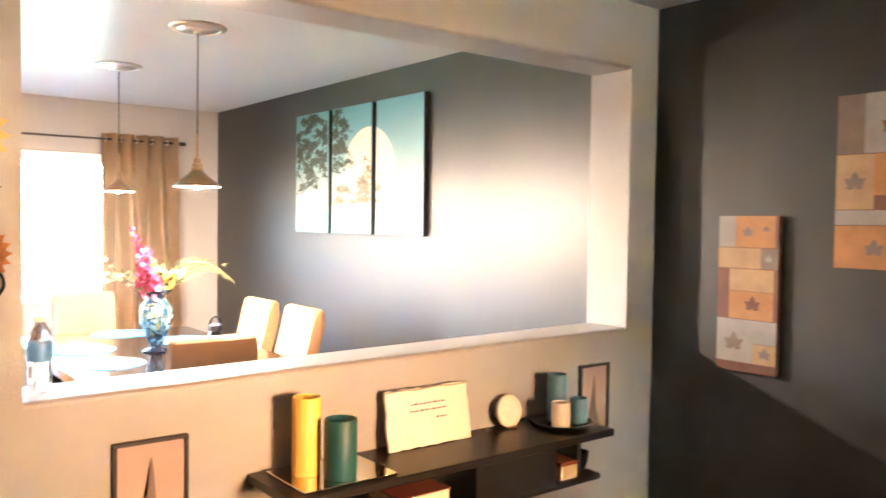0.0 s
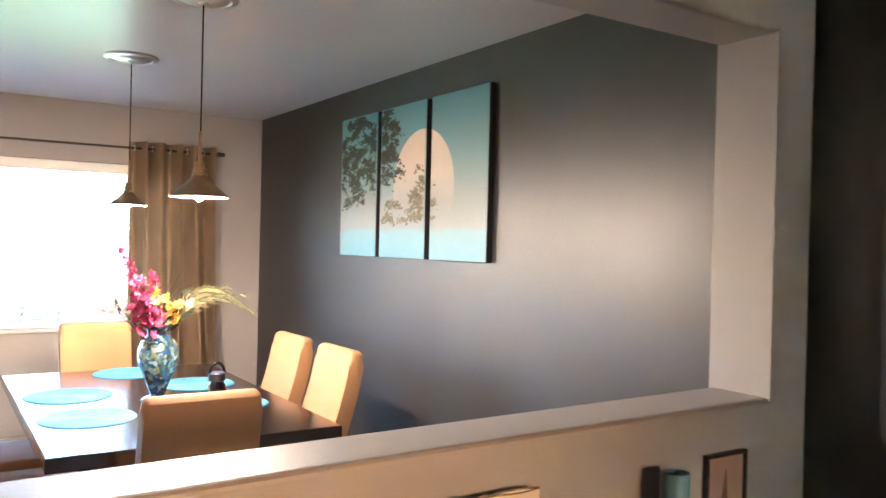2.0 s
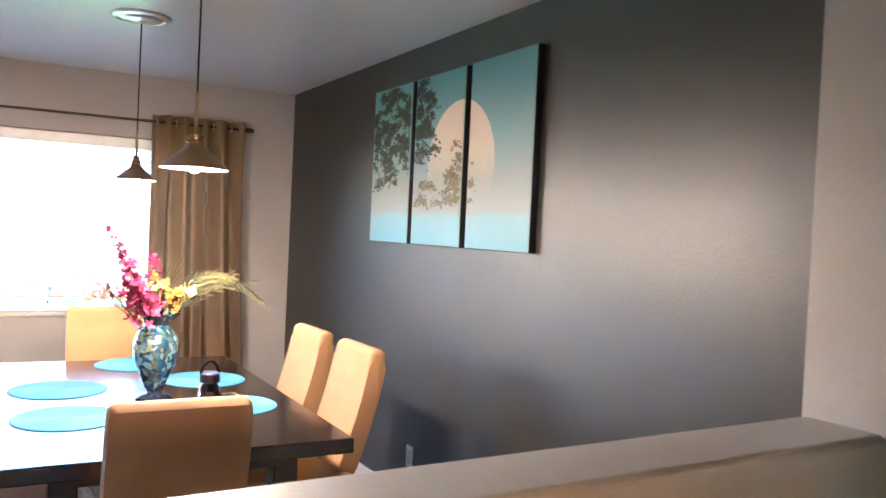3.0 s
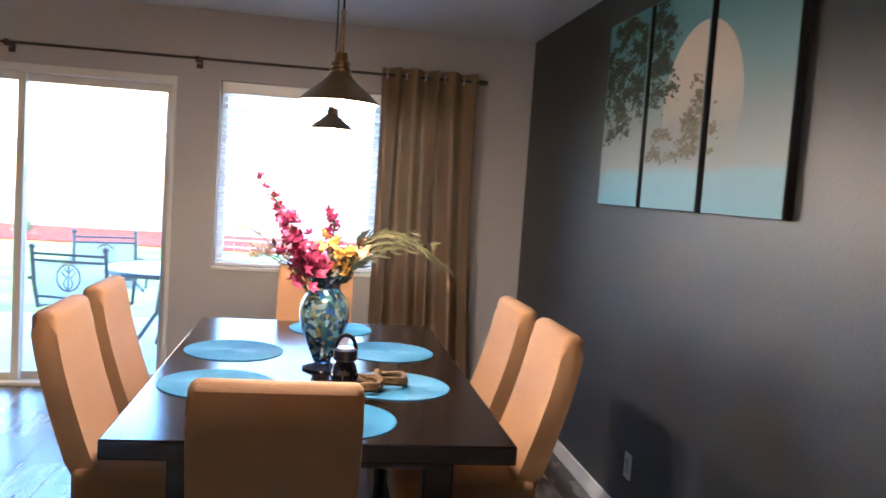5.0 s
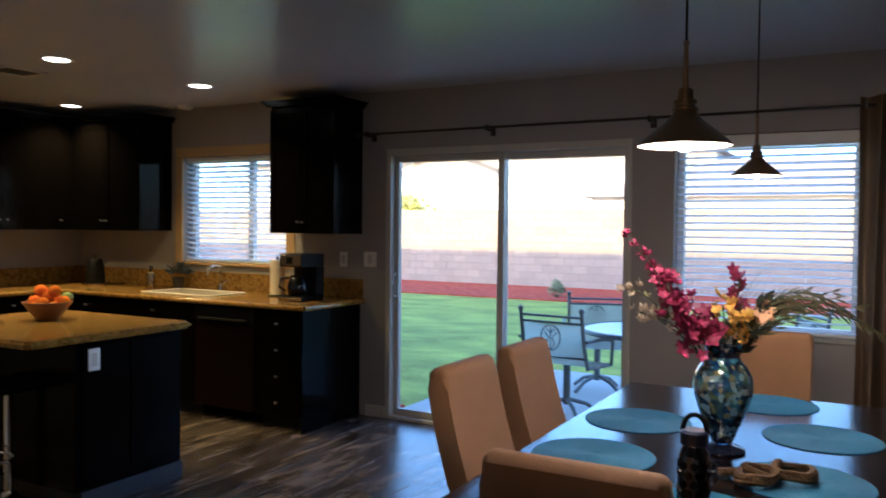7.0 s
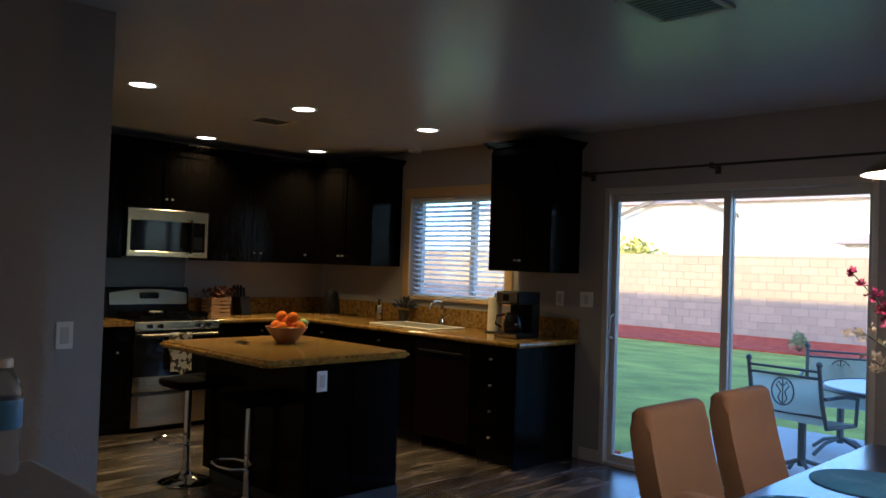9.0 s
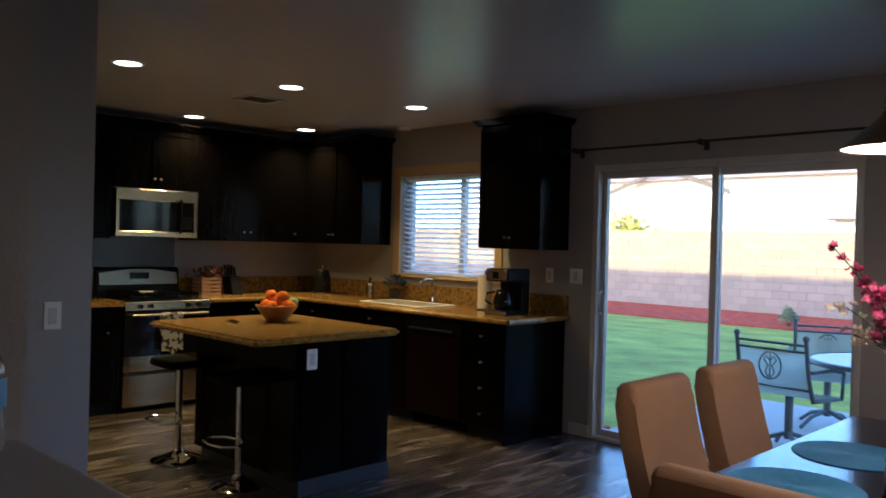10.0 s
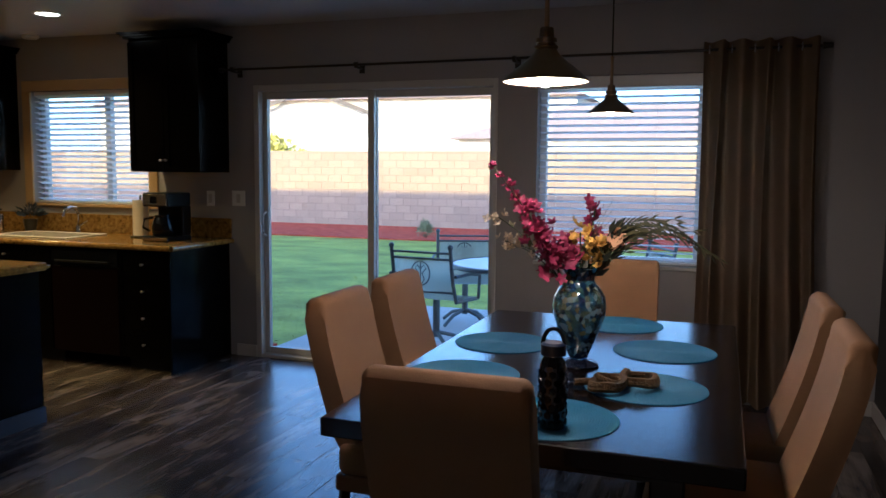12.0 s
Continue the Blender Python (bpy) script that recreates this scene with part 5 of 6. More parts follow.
def sink():
    s = thing("sink", (-2.54, 6.63, 0.72), "off-white drop-in kitchen sink", "sink")
    bm = bmesh.new()
    x0, x1, y0, y1 = -2.915, -2.165, 6.415, 6.845
    for a in ((x0, x1, y0, y0 + 0.03, 0.906, 0.916), (x0, x1, y1 - 0.03, y1, 0.906, 0.916), (x0, x0 + 0.03, y0 + 0.03, y1 - 0.03, 0.906, 0.916), (x1 - 0.03, x1, y0 + 0.03, y1 - 0.03, 0.906, 0.916), (x0 + 0.02, x1 - 0.02, y0 + 0.02, y1 - 0.02, 0.72, 0.73)):
        box(bm, *a, 0.004)
    for a in ((x0 + 0.02, x0 + 0.03, y0 + 0.02, y1 - 0.02), (x1 - 0.03, x1 - 0.02, y0 + 0.02, y1 - 0.02), (x0 + 0.03, x1 - 0.03, y0 + 0.02, y0 + 0.03), (x0 + 0.03, x1 - 0.03, y1 - 0.03, y1 - 0.02)):
        box(bm, *a, 0.73, 0.906)
    part("basin", bm, PAPER, s)
    f = thing("faucet", (-2.50, 6.90, CTOP), "curved chrome kitchen faucet", "faucet")
    part("base", T((-2.50, 6.90, CTOP), (-2.50, 6.90, CTOP + 0.06), 0.026, 0.02, 20), CHROME, f, smooth=True)
    bm = bmesh.new()
    path_tube(bm, [(-2.50, 6.90, CTOP + 0.05), (-2.50, 6.90, CTOP + 0.16), (-2.50, 6.875, CTOP + 0.205), (-2.50, 6.82, CTOP + 0.215), (-2.50, 6.76, CTOP + 0.18), (-2.50, 6.745, CTOP + 0.14)], 0.013, 12)
    part("spout", bm, CHROME, f, smooth=True)
    part("lever", T((-2.48, 6.90, CTOP + 0.06), (-2.40, 6.89, CTOP + 0.10), 0.008, 0.006), CHROME, f, smooth=True)


sink()


def upper_unit(axis, a0, a1, z0, z1, label, depth=0.34, doors=2, ends=()):
    if axis == "y":
        at = NORTH - depth
        c = thing("wall_cabinet", ((a0 + a1) / 2, NORTH, z0), label, "cabinet", "wall cabinets")
        part("body", B(a0, a1, at, NORTH, z0, z1), CAB, c)
    else:
        at = WEST + depth
        c = thing("wall_cabinet", (WEST, (a0 + a1) / 2, z0), label, "cabinet", "wall cabinets")
        part("body", B(WEST, at, a0, a1, z0, z1), CAB, c)
    w = (a1 - a0) / doors
    for i in range(doors):
        k = a0 + (i + (0.93 if i == 0 and doors > 1 else 0.07)) * w
        front("door", c, axis, at, a0 + i * w, a0 + (i + 1) * w, z0, z1 - 0.02, [(k, z0 + 0.085)])
    # crown moulding
    bm = bmesh.new()
    for k, (d, h0, h1) in enumerate(((0.022, 0.0, 0.016), (0.034, 0.016, 0.032), (0.05, 0.032, 0.045))):
        if axis == "y":
            box(bm, a0 - (d if "a" in ends else 0), a1 + (d if "b" in ends else 0), at - 0.02 - d, NORTH, z1 + h0, z1 + h1)
        else:
            box(bm, WEST, at + 0.02 + d, a0, a1, z1 + h0, z1 + h1)
    part("crown", bm, CAB, c, "stepped crown moulding")


UZ0, UZ1 = 1.405, 2.367
upper_unit("y", -1.755, -1.14, UZ0, UZ1, "dark espresso wall cabinet between window and patio door", ends="ab")
upper_unit("y", WEST + 0.36, -3.20, UZ0, UZ1, "dark espresso corner wall cabinet", ends="b")
upper_unit("x", 5.49, NORTH - 0.02, UZ0, UZ1, "dark espresso wall cabinet over the counter", doors=3)
upper_unit("x", 4.72, 5.485, 1.835, UZ1, "short dark espresso wall cabinet over the microwave")
upper_unit("x", 3.9, 4.715, UZ0, UZ1, "dark espresso wall cabinet at the run's end", doors=2)


def microwave():
    x1, y0, y1, z0, z1 = WEST + 0.40, 4.735, 5.465, 1.425, 1.825
    m = thing("microwave", (WEST, (y0 + y1) / 2, z0), "stainless over-the-range microwave with a black glass door", "microwave")
    part("body", B(WEST, x1 - 0.03, y0, y1, z0, z1), IRON, m)
    bm = bmesh.new()
    for a in ((y0, y1, z1 - 0.095, z1), (y0, y1, z0, z0 + 0.045), (y0, y0 + 0.03, z0 + 0.045, z1 - 0.095), (y1 - 0.03, y1, z0 + 0.045, z1 - 0.095)):
        box(bm, x1 - 0.03, x1, a[0], a[1], a[2], a[3], 0.003)
    part("front_frame", bm, STEEL, m, "brushed stainless surround")
    part("door_glass", B(x1 - 0.03, x1 - 0.006, y0 + 0.03, y1 - 0.19, z0 + 0.045, z1 - 0.095), BLACKGLASS, m)
    part("control_panel", B(x1 - 0.03, x1 - 0.004, y1 - 0.16, y1 - 0.03, z0 + 0.045, z1 - 0.095), BLACKGLASS, m)
    part("keypad", B(x1 - 0.004, x1 - 0.002, y1 - 0.14, y1 - 0.05, z0 + 0.07, z0 + 0.18), IRON, m)
    part("handle", T((x1 + 0.03, y1 - 0.175, z0 + 0.03), (x1 + 0.03, y1 - 0.175, z1 - 0.07), 0.011), IRON, m, "black bar handle", smooth=True)
    for z in (z0 + 0.05, z1 - 0.09):
        part("handle_post", T((x1 - 0.006, y1 - 0.175, z), (x1 + 0.03, y1 - 0.175, z), 0.007), STEEL, m)


microwave()


def bowed(x0, x1, y0, y1, z0, z1, bow=0.014, n=14):
    """A panel whose front swells gently between its two ends."""
    bm = bmesh.new()
    rows = []
    for i in range(n + 1):
        u = i / n
        y, x = y0 + (y1 - y0) * u, x1 + bow * math.sin(math.pi * u) ** 0.6
        rows.append([bm.verts.new(v) for v in ((x0, y, z0), (x, y, z0), (x + 0.002, y, (z0 + z1) / 2), (x, y, z1), (x0, y, z1))])
    for a, b in zip(rows, rows[1:]):
        for k in range(5):
            bm.faces.new((a[k], b[k], b[(k + 1) % 5], a[(k + 1) % 5]))
    bm.faces.new(rows[0]), bm.faces.new(rows[-1][::-1])
    bmesh.ops.recalc_face_normals(bm, faces=bm.faces)
    return bm


def stove():
    x1, y0, y1 = WF + 0.045, 4.712, 5.458
    s = thing("gas_range", (WEST + 0.34, (y0 + y1) / 2, 0), "stainless gas range with black burners and two drawers", "stove")
    part("body", B(WEST + 0.03, x1 - 0.04, y0, y1, 0.03, 0.885), IRON, s)
    part("cooktop", B(WEST + 0.06, x1 - 0.02, y0, y1, 0.885, 0.905, 0.004), BLACKGLASS, s)
    part("control_strip", B(x1 - 0.04, x1 + 0.01, y0, y1, 0.825, 0.898, 0.004), STEEL, s, "brushed steel control strip")
    for k in (0.16, 0.28, 0.72, 0.84):
        y = y0 + k * (y1 - y0)
        part("dial", T((x1 + 0.01, y, 0.862), (x1 + 0.035, y, 0.862), 0.020, 0.017, 16), IRON, s, "black dial", smooth=True)
    d = part("oven_door", B(x1 - 0.04, x1, y0, y1, 0.455, 0.822, 0.003), BLACKGLASS, s, "black glass oven door")
    part("door_rail", bowed(x1 - 0.04, x1 - 0.012, y0, y1, 0.33, 0.453), STEEL, d, "bowed brushed steel lower rail")
    part("oven_window", B(x1, x1 + 0.003, y0 + 0.12, y1 - 0.12, 0.50, 0.73), BLACKGLASS, d)
    part("oven_handle", T((x1 + 0.045, y0 + 0.04, 0.79), (x1 + 0.045, y1 - 0.04, 0.79), 0.012), STEEL, d, smooth=True)
    part("drawer", bowed(x1 - 0.04, x1 - 0.012, y0, y1, 0.05, 0.30), STEEL, s, "bowed brushed steel warming drawer")
    part("drawer_gap", B(x1 - 0.035, x1 - 0.01, y0 + 0.01, y1 - 0.01, 0.30, 0.33), DARK, s)
    bm = bmesh.new()
    pts = [(WEST + 0.03, 0.905), (WEST + 0.115, 0.905), (WEST + 0.10, 1.02), (WEST + 0.085, 1.13), (WEST + 0.06, 1.155), (WEST + 0.03, 1.155)]
    a = [bm.verts.new((x, y0, z)) for x, z in pts]
    b = [bm.verts.new((x, y1, z)) for x, z in pts]
    bm.faces.new(a), bm.faces.new(b[::-1])
    for i in range(len(pts)):
        bm.faces.new((a[i], b[i], b[(i + 1) % 6], a[(i + 1) % 6]))
    part("backguard", bm, IRON, s, "black backguard")
    bm = bmesh.new()
    n = 16
    top = [(y0 + 0.02 + (y1 - y0 - 0.04) * i / n, 1.105 + 0.035 * math.sin(math.pi * i / n)) for i in range(n + 1)]
    low = [(y, 1.005) for y, z in top[::-1]]
    face = bm.faces.new([bm.verts.new((WEST + 0.128 - 0.16 * (z - 0.905), y, z)) for y, z in top + low])
    bmesh.ops.triangulate(bm, faces=[face])
    part("backguard_panel", bm, STEEL, s, "curved brushed steel panel")
    part("clock_display", B(WEST + 0.092, WEST + 0.109, 5.0, 5.17, 1.055, 1.11), BLACKGLASS, s)
    for y in (y0 + 0.19, (y0 + y1) / 2, y1 - 0.19):
        g = bmesh.new()
        for k in (-0.11, 0.0, 0.11):
            box(g, WEST + 0.14, x1 - 0.06, y + k - 0.005, y + k + 0.005, 0.925, 0.957)
        for x in (WEST + 0.16, WEST + 0.36, x1 - 0.08):
            box(g, x - 0.005, x + 0.005, y - 0.115, y + 0.115, 0.92, 0.935)
            for k in (-0.11, 0.11):
                box(g, x - 0.005, x + 0.005, y + k - 0.005, y + k + 0.005, 0.905, 0.925)
        part("burner_grate", g, IRON, s, "cast-iron grate")
    part("splash_panel", B(WEST + 0.001, WEST + 0.008, y0, y1, 1.155, 1.44), DARKSTEEL, s, "dark panel behind the range")


stove()
solid("spoon_rest", L(WEST + 0.42, 5.0, [(0.001, 0.9375), (0.03, 0.9375), (0.05, 0.95), (0.058, 0.965), (0.054, 0.964), (0.045, 0.952), (0.001, 0.942)], 24), PAPER, "small cream spoon rest on the burner grates", "spoon rest", smooth=True)
TOWEL = mottled("floral_tea_towel", [(0.0, (0.05, 0.045, 0.03)), (0.42, (0.06, 0.05, 0.035)), (0.46, (0.6, 0.55, 0.45)), (1.0, (0.65, 0.6, 0.5))], 42, 0.9, 0.1, voronoi=True)


def tea_towel():
    bm = bmesh.new()
    x0, cols = WF + 0.045 + 0.045, 12
    prof = [(-0.016, 0.62), (-0.016, 0.79), (0.0, 0.807), (0.016, 0.79), (0.016, 0.66), (0.017, 0.56), (0.018, 0.49)]
    rows = []
    for d, z in prof:
        rows.append([bm.verts.new((x0 + d + 0.003 * math.sin(5 * i / cols * 3 + z * 4), 4.99 + 0.19 * i / cols + 0.012 * (0.79 - z), z - (0.03 if z < 0.6 and i > 4 and i < 9 else 0))) for i in range(cols + 1)])
    for a, b in zip(rows, rows[1:]):
        for i in range(cols):
            bm.faces.new((a[i], a[i + 1], b[i + 1], b[i]))
    bmesh.ops.solidify(bm, geom=bm.faces[:], thickness=0.003)
    solid("tea_towel", bm, TOWEL, "black and white floral tea towel over the oven handle", "towel", smooth=True)


tea_towel()


def island():
    x0, x1, y0, y1 = -2.32, -1.105, 4.215, 5.25
    i = thing("kitchen_island", ((x0 + x1) / 2, (y0 + y1) / 2, 0), "dark espresso kitchen island with a golden granite top", "kitchen island")
    part("body", B(x0 + 0.06, x1 - 0.06, y0 + 0.30, y1 - 0.04, 0.09, 0.865, 0.003), CAB, i)
    part("toe_board", B(x0 + 0.10, x1 - 0.05, y0 + 0.33, y1 - 0.035, 0, 0.09, 0.003), mat("dark_blue_base_trim", (0.025, 0.025, 0.03), 0.5), i, "grey base trim")
    for a in ((y0 + 0.34, y0 + 0.60), (y0 + 0.64, y1 - 0.08)):
        part("side_panel", B(x1 - 0.06, x1 - 0.052, a[0], a[1], 0.14, 0.84, 0.002), CAB, i)
    bm = B(x0, x1, y0, y1, 0.865, CTOP)
    es = [e for e in bm.edges if abs(e.verts[0].co.z - e.verts[1].co.z) > 0.01]
    bmesh.ops.bevel(bm, geom=es, offset=0.02, segments=3, affect="EDGES")
    es = [e for e in bm.edges if abs(e.verts[0].co.z - e.verts[1].co.z) < 1e-5 and len(e.link_faces) == 2 and abs(e.link_faces[0].normal.z - e.link_faces[1].normal.z) > 0.5]
    bmesh.ops.bevel(bm, geom=es, offset=0.014, segments=3, affect="EDGES")
    part("worktop", bm, GRANITE, i, "golden granite slab with a rounded edge", smooth=True)


island()
plate("island_outlet", (-1.158, 4.62, 0.765), 1, "white power outlet on the island's end", "outlet")


def fruit_bowl():
    x, y, z = -1.83, 4.83, CTOP + 0.001
    wood = mat("amber_wood_bowl", (0.17, 0.065, 0.012), 0.4, spread=0.25, scale=12, bump=0.05)
    solid("fruit_bowl", L(x, y, [(0.001, z), (0.055, z), (0.062, z + 0.006), (0.10, z + 0.055), (0.135, z + 0.105), (0.131, z + 0.107), (0.095, z + 0.06), (0.058, z + 0.014), (0.001, z + 0.010)], 40), wood, "amber wooden bowl on the kitchen island", "bowl", smooth=True)
    orange = mat("orange_peel", (0.66, 0.18, 0.0), 0.7, spread=0.12, scale=8, bump=0.25, bump_scale=120, obj=0.12, spec=0.0)
    green = mat("lime_peel", (0.2, 0.28, 0.04), 0.45, spread=0.15, bump=0.2, bump_scale=100)
    spots = [(0.055, 0.0, 0.075), (-0.05, 0.03, 0.073), (-0.02, -0.058, 0.074), (0.02, 0.062, 0.076), (0.082, 0.045, 0.105), (-0.085, -0.02, 0.105), (0.055, -0.07, 0.105), (-0.03, 0.085, 0.106), (0.0, 0.0, 0.135), (0.045, 0.015, 0.165), (-0.03, -0.02, 0.168)]
    for k, (a, b, h) in enumerate(spots):
        solid("orange", ball(bmesh.new(), (x + a, y + b, z + h), 0.037, 3, (1, 1, 0.95)), orange, "ripe orange in the fruit bowl", "fruit", "oranges in the bowl", smooth=True)
    solid("lime", ball(bmesh.new(), (x + 0.02, y + 0.112, z + 0.125), 0.032, 3, (0.9, 1.15, 0.9)), green, "green lime at the bowl's edge", "fruit", smooth=True)


fruit_bowl()


def eyeglasses():
    x, y, z = -1.95, 4.58, CTOP + 0.003
    g = thing("eyeglasses", (x, y, CTOP), "folded dark eyeglasses lying on the kitchen island", "glasses")
    for dx in (-0.033, 0.033):
        bm = bmesh.new()
        path_tube(bm, [(x + dx + 0.027 * math.cos(t), y + 0.019 * math.sin(t), z + 0.002 * math.sin(t)) for t in [2 * math.pi * i / 18 for i in range(18)]], 0.0028, 6, True)
        part("rim", bm, IRON, g)
    for k, sx in ((0.004, -1), (0.008, 1)):
        bm = bmesh.new()
        path_tube(bm, [(x + sx * 0.064, y + 0.012, z + k), (x + sx * 0.02, y + 0.024, z + k), (x - sx * 0.06, y + 0.03, z + k)], 0.0022, 6)
        part("temple", bm, IRON, g)


eyeglasses()


MATTBLACK = mat("matt_black_vinyl", (0.003, 0.003, 0.003), 0.7, spread=0.2, bump=0.1, spec=0.06)


def bar_stool(x, y):
    s = thing("bar_stool", (x, y, 0), "chrome pedestal bar stool with a black seat at the island", "stool", "bar stools at the island")
    part("base", L(x, y, [(0.001, 0.0), (0.165, 0.0), (0.167, 0.006), (0.15, 0.018), (0.10, 0.034), (0.045, 0.05), (0.03, 0.07), (0.001, 0.072)], 36), CHROME, s, "round chrome base", smooth=True)
    part("column", T((x, y, 0.06), (x, y, 0.60), 0.022, n=20), CHROME, s, smooth=True)
    bm = bmesh.new()
    path_tube(bm, [(x, y, 0.27), (x + 0.10, y - 0.03, 0.27), (x + 0.15, y - 0.10, 0.27), (x + 0.10, y - 0.17, 0.27), (x, y - 0.19, 0.27), (x - 0.10, y - 0.17, 0.27), (x - 0.15, y - 0.10, 0.27), (x - 0.10, y - 0.03, 0.27)], 0.009, 8, True)
    part("footrest", bm, CHROME, s, smooth=True)
    part("seat", B(x - 0.15, x + 0.15, y - 0.14, y + 0.105, 0.60, 0.655, 0.025, 3), MATTBLACK, s, "black padded seat", smooth=True)


bar_stool(-2.295, 4.42)
bar_stool(-1.565, 4.42)
CANLIGHT = glow("downlight_lens", (1.0, 0.80, 0.52), 3)


def downlight(x, y):
    d = thing("downlight", (x, y, CEILING - 0.01), "round recessed ceiling light, lit warm", "ceiling light", "recessed kitchen lights")
    part("trim_ring", L(x, y, [(0.098, CEILING), (0.098, CEILING - 0.006), (0.09, CEILING - 0.009), (0.078, CEILING - 0.006), (0.076, CEILING - 0.001)], 36), WHITEP, d, smooth=True)
    lens = part("lens", L(x, y, [(0.001, CEILING - 0.004), (0.0765, CEILING - 0.0035), (0.0775, CEILING - 0.0015), (0.001, CEILING - 0.001)], 32), CANLIGHT, d, "glowing lens")
    lamp("downlight_lamp", "AREA", look((x, y, CEILING - 0.012), (x, y, 0)), 3.4, (1.0, 0.61, 0.17), size=0.14, shape="DISK", spread=2.1)


for x, y in ((-2.03, 6.20), (-2.14, 5.115), (-3.805, 6.44), (-3.97, 5.372), (-2.325, 4.05)):
    downlight(x, y)
solid("smoke_detector", L(-2.9, 7.0 - 0.12, [(0.001, CEILING - 0.03), (0.05, CEILING - 0.03), (0.062, CEILING - 0.02), (0.065, CEILING)], 28), WHITEP, "small round white detector on the ceiling", "detector", smooth=True)


def coffee_maker():
    x, y, z = -1.44, 6.66, CTOP + 0.0005
    c = thing("coffee_maker", (x, y, z), "black and steel drip coffee maker on the counter", "coffee maker")
    part("base", B(x - 0.11, x + 0.11, y - 0.15, y + 0.13, z, z + 0.035, 0.008, 2), IRON, c)
    part("base_band", B(x - 0.108, x + 0.108, y - 0.153, y - 0.149, z + 0.006, z + 0.028, 0.001), STEEL, c)
    part("tower", B(x - 0.11, x + 0.11, y + 0.03, y + 0.13, z + 0.035, z + 0.25, 0.006), IRON, c)
    part("head", B(x - 0.11, x + 0.11, y - 0.14, y + 0.13, z + 0.25, z + 0.35, 0.012, 2), IRON, c)
    part("head_panel", B(x - 0.10, x + 0.10, y - 0.144, y - 0.139, z + 0.262, z + 0.34, 0.002), STEEL, c, "polished steel front")
    part("display", B(x - 0.035, x + 0.02, y - 0.147, y - 0.1445, z + 0.275, z + 0.325), BLACKGLASS, c)
    part("carafe", L(x, y - 0.055, [(0.001, z + 0.037), (0.062, z + 0.037), (0.078, z + 0.06), (0.080, z + 0.10), (0.066, z + 0.15), (0.052, z + 0.175), (0.056, z + 0.19), (0.001, z + 0.192)], 28), BLACKGLASS, c, "dark glass carafe", smooth=True)
    bm = bmesh.new()
    path_tube(bm, [(x - 0.055, y - 0.09, z + 0.17), (x - 0.10, y - 0.13, z + 0.16), (x - 0.11, y - 0.135, z + 0.10), (x - 0.075, y - 0.10, z + 0.07)], 0.009)
    part("carafe_handle", bm, IRON, c, smooth=True)


coffee_maker()


def towel_roll():
    x, y, z = -1.80, 6.80, CTOP + 0.0005
    t = thing("paper_towel_holder", (x, y, z), "white paper towel roll on an upright holder", "paper towels")
    part("base", L(x, y, [(0.001, z), (0.08, z), (0.08, z + 0.008), (0.001, z + 0.012)], 28), IRON, t)
    part("roll", L(x, y, [(0.02, z + 0.013), (0.058, z + 0.013), (0.058, z + 0.285), (0.02, z + 0.285)], 32), PAPER, t, "white paper roll", smooth=True)
    part("rod", T((x, y, z + 0.01), (x, y, z + 0.32), 0.007), IRON, t)


towel_roll()


def planter():
    x, y, z = -2.98, 6.88, CTOP + 0.0005
    rng = random.Random(8)
    p = thing("potted_plant", (x, y, z), "small blue-green plant in a pot by the sink", "plant")
    part("pot", L(x, y, [(0.001, z), (0.04, z), (0.055, z + 0.10), (0.052, z + 0.10), (0.04, z + 0.09), (0.001, z + 0.085)], 24), DARKSTEEL, p, smooth=True)
    bm = bmesh.new()
    for i in range(150):
        d = Vector((rng.gauss(0, 1), rng.gauss(0, 1), abs(rng.gauss(0.6, 0.7)))).normalized()
        c = Vector((x, y, z + 0.13)) + d * rng.uniform(0.02, 0.10)
        w = d.cross(Vector((rng.random(), rng.random(), 0.3))).normalized() * 0.012
        bm.faces.new([bm.verts.new(v) for v in (c, c + d * 0.02 + w, c + d * 0.045, c + d * 0.02 - w)])
    part("leaves", bm, mat("blue_grey_leaf", (0.05, 0.065, 0.085), 0.6, spread=0.3, bump=0, island=0.4), p, "blue-green leaves")


planter()


def soap():
    x, y, z = -3.12, 6.70, CTOP + 0.0005
    s = thing("soap_dispenser", (x, y, z), "steel soap dispenser beside the sink", "dispenser")
    part("body", L(x, y, [(0.001, z), (0.036, z), (0.038, z + 0.01), (0.036, z + 0.13), (0.028, z + 0.145), (0.001, z + 0.147)], 24), STEEL, s, smooth=True)
    bm = tube(bmesh.new(), (x, y, z + 0.145), (x, y, z + 0.20), 0.008)
    tube(bm, (x, y, z + 0.19), (x + 0.05, y - 0.02, z + 0.185), 0.006)
    part("pump", bm, IRON, s, smooth=True)


soap()


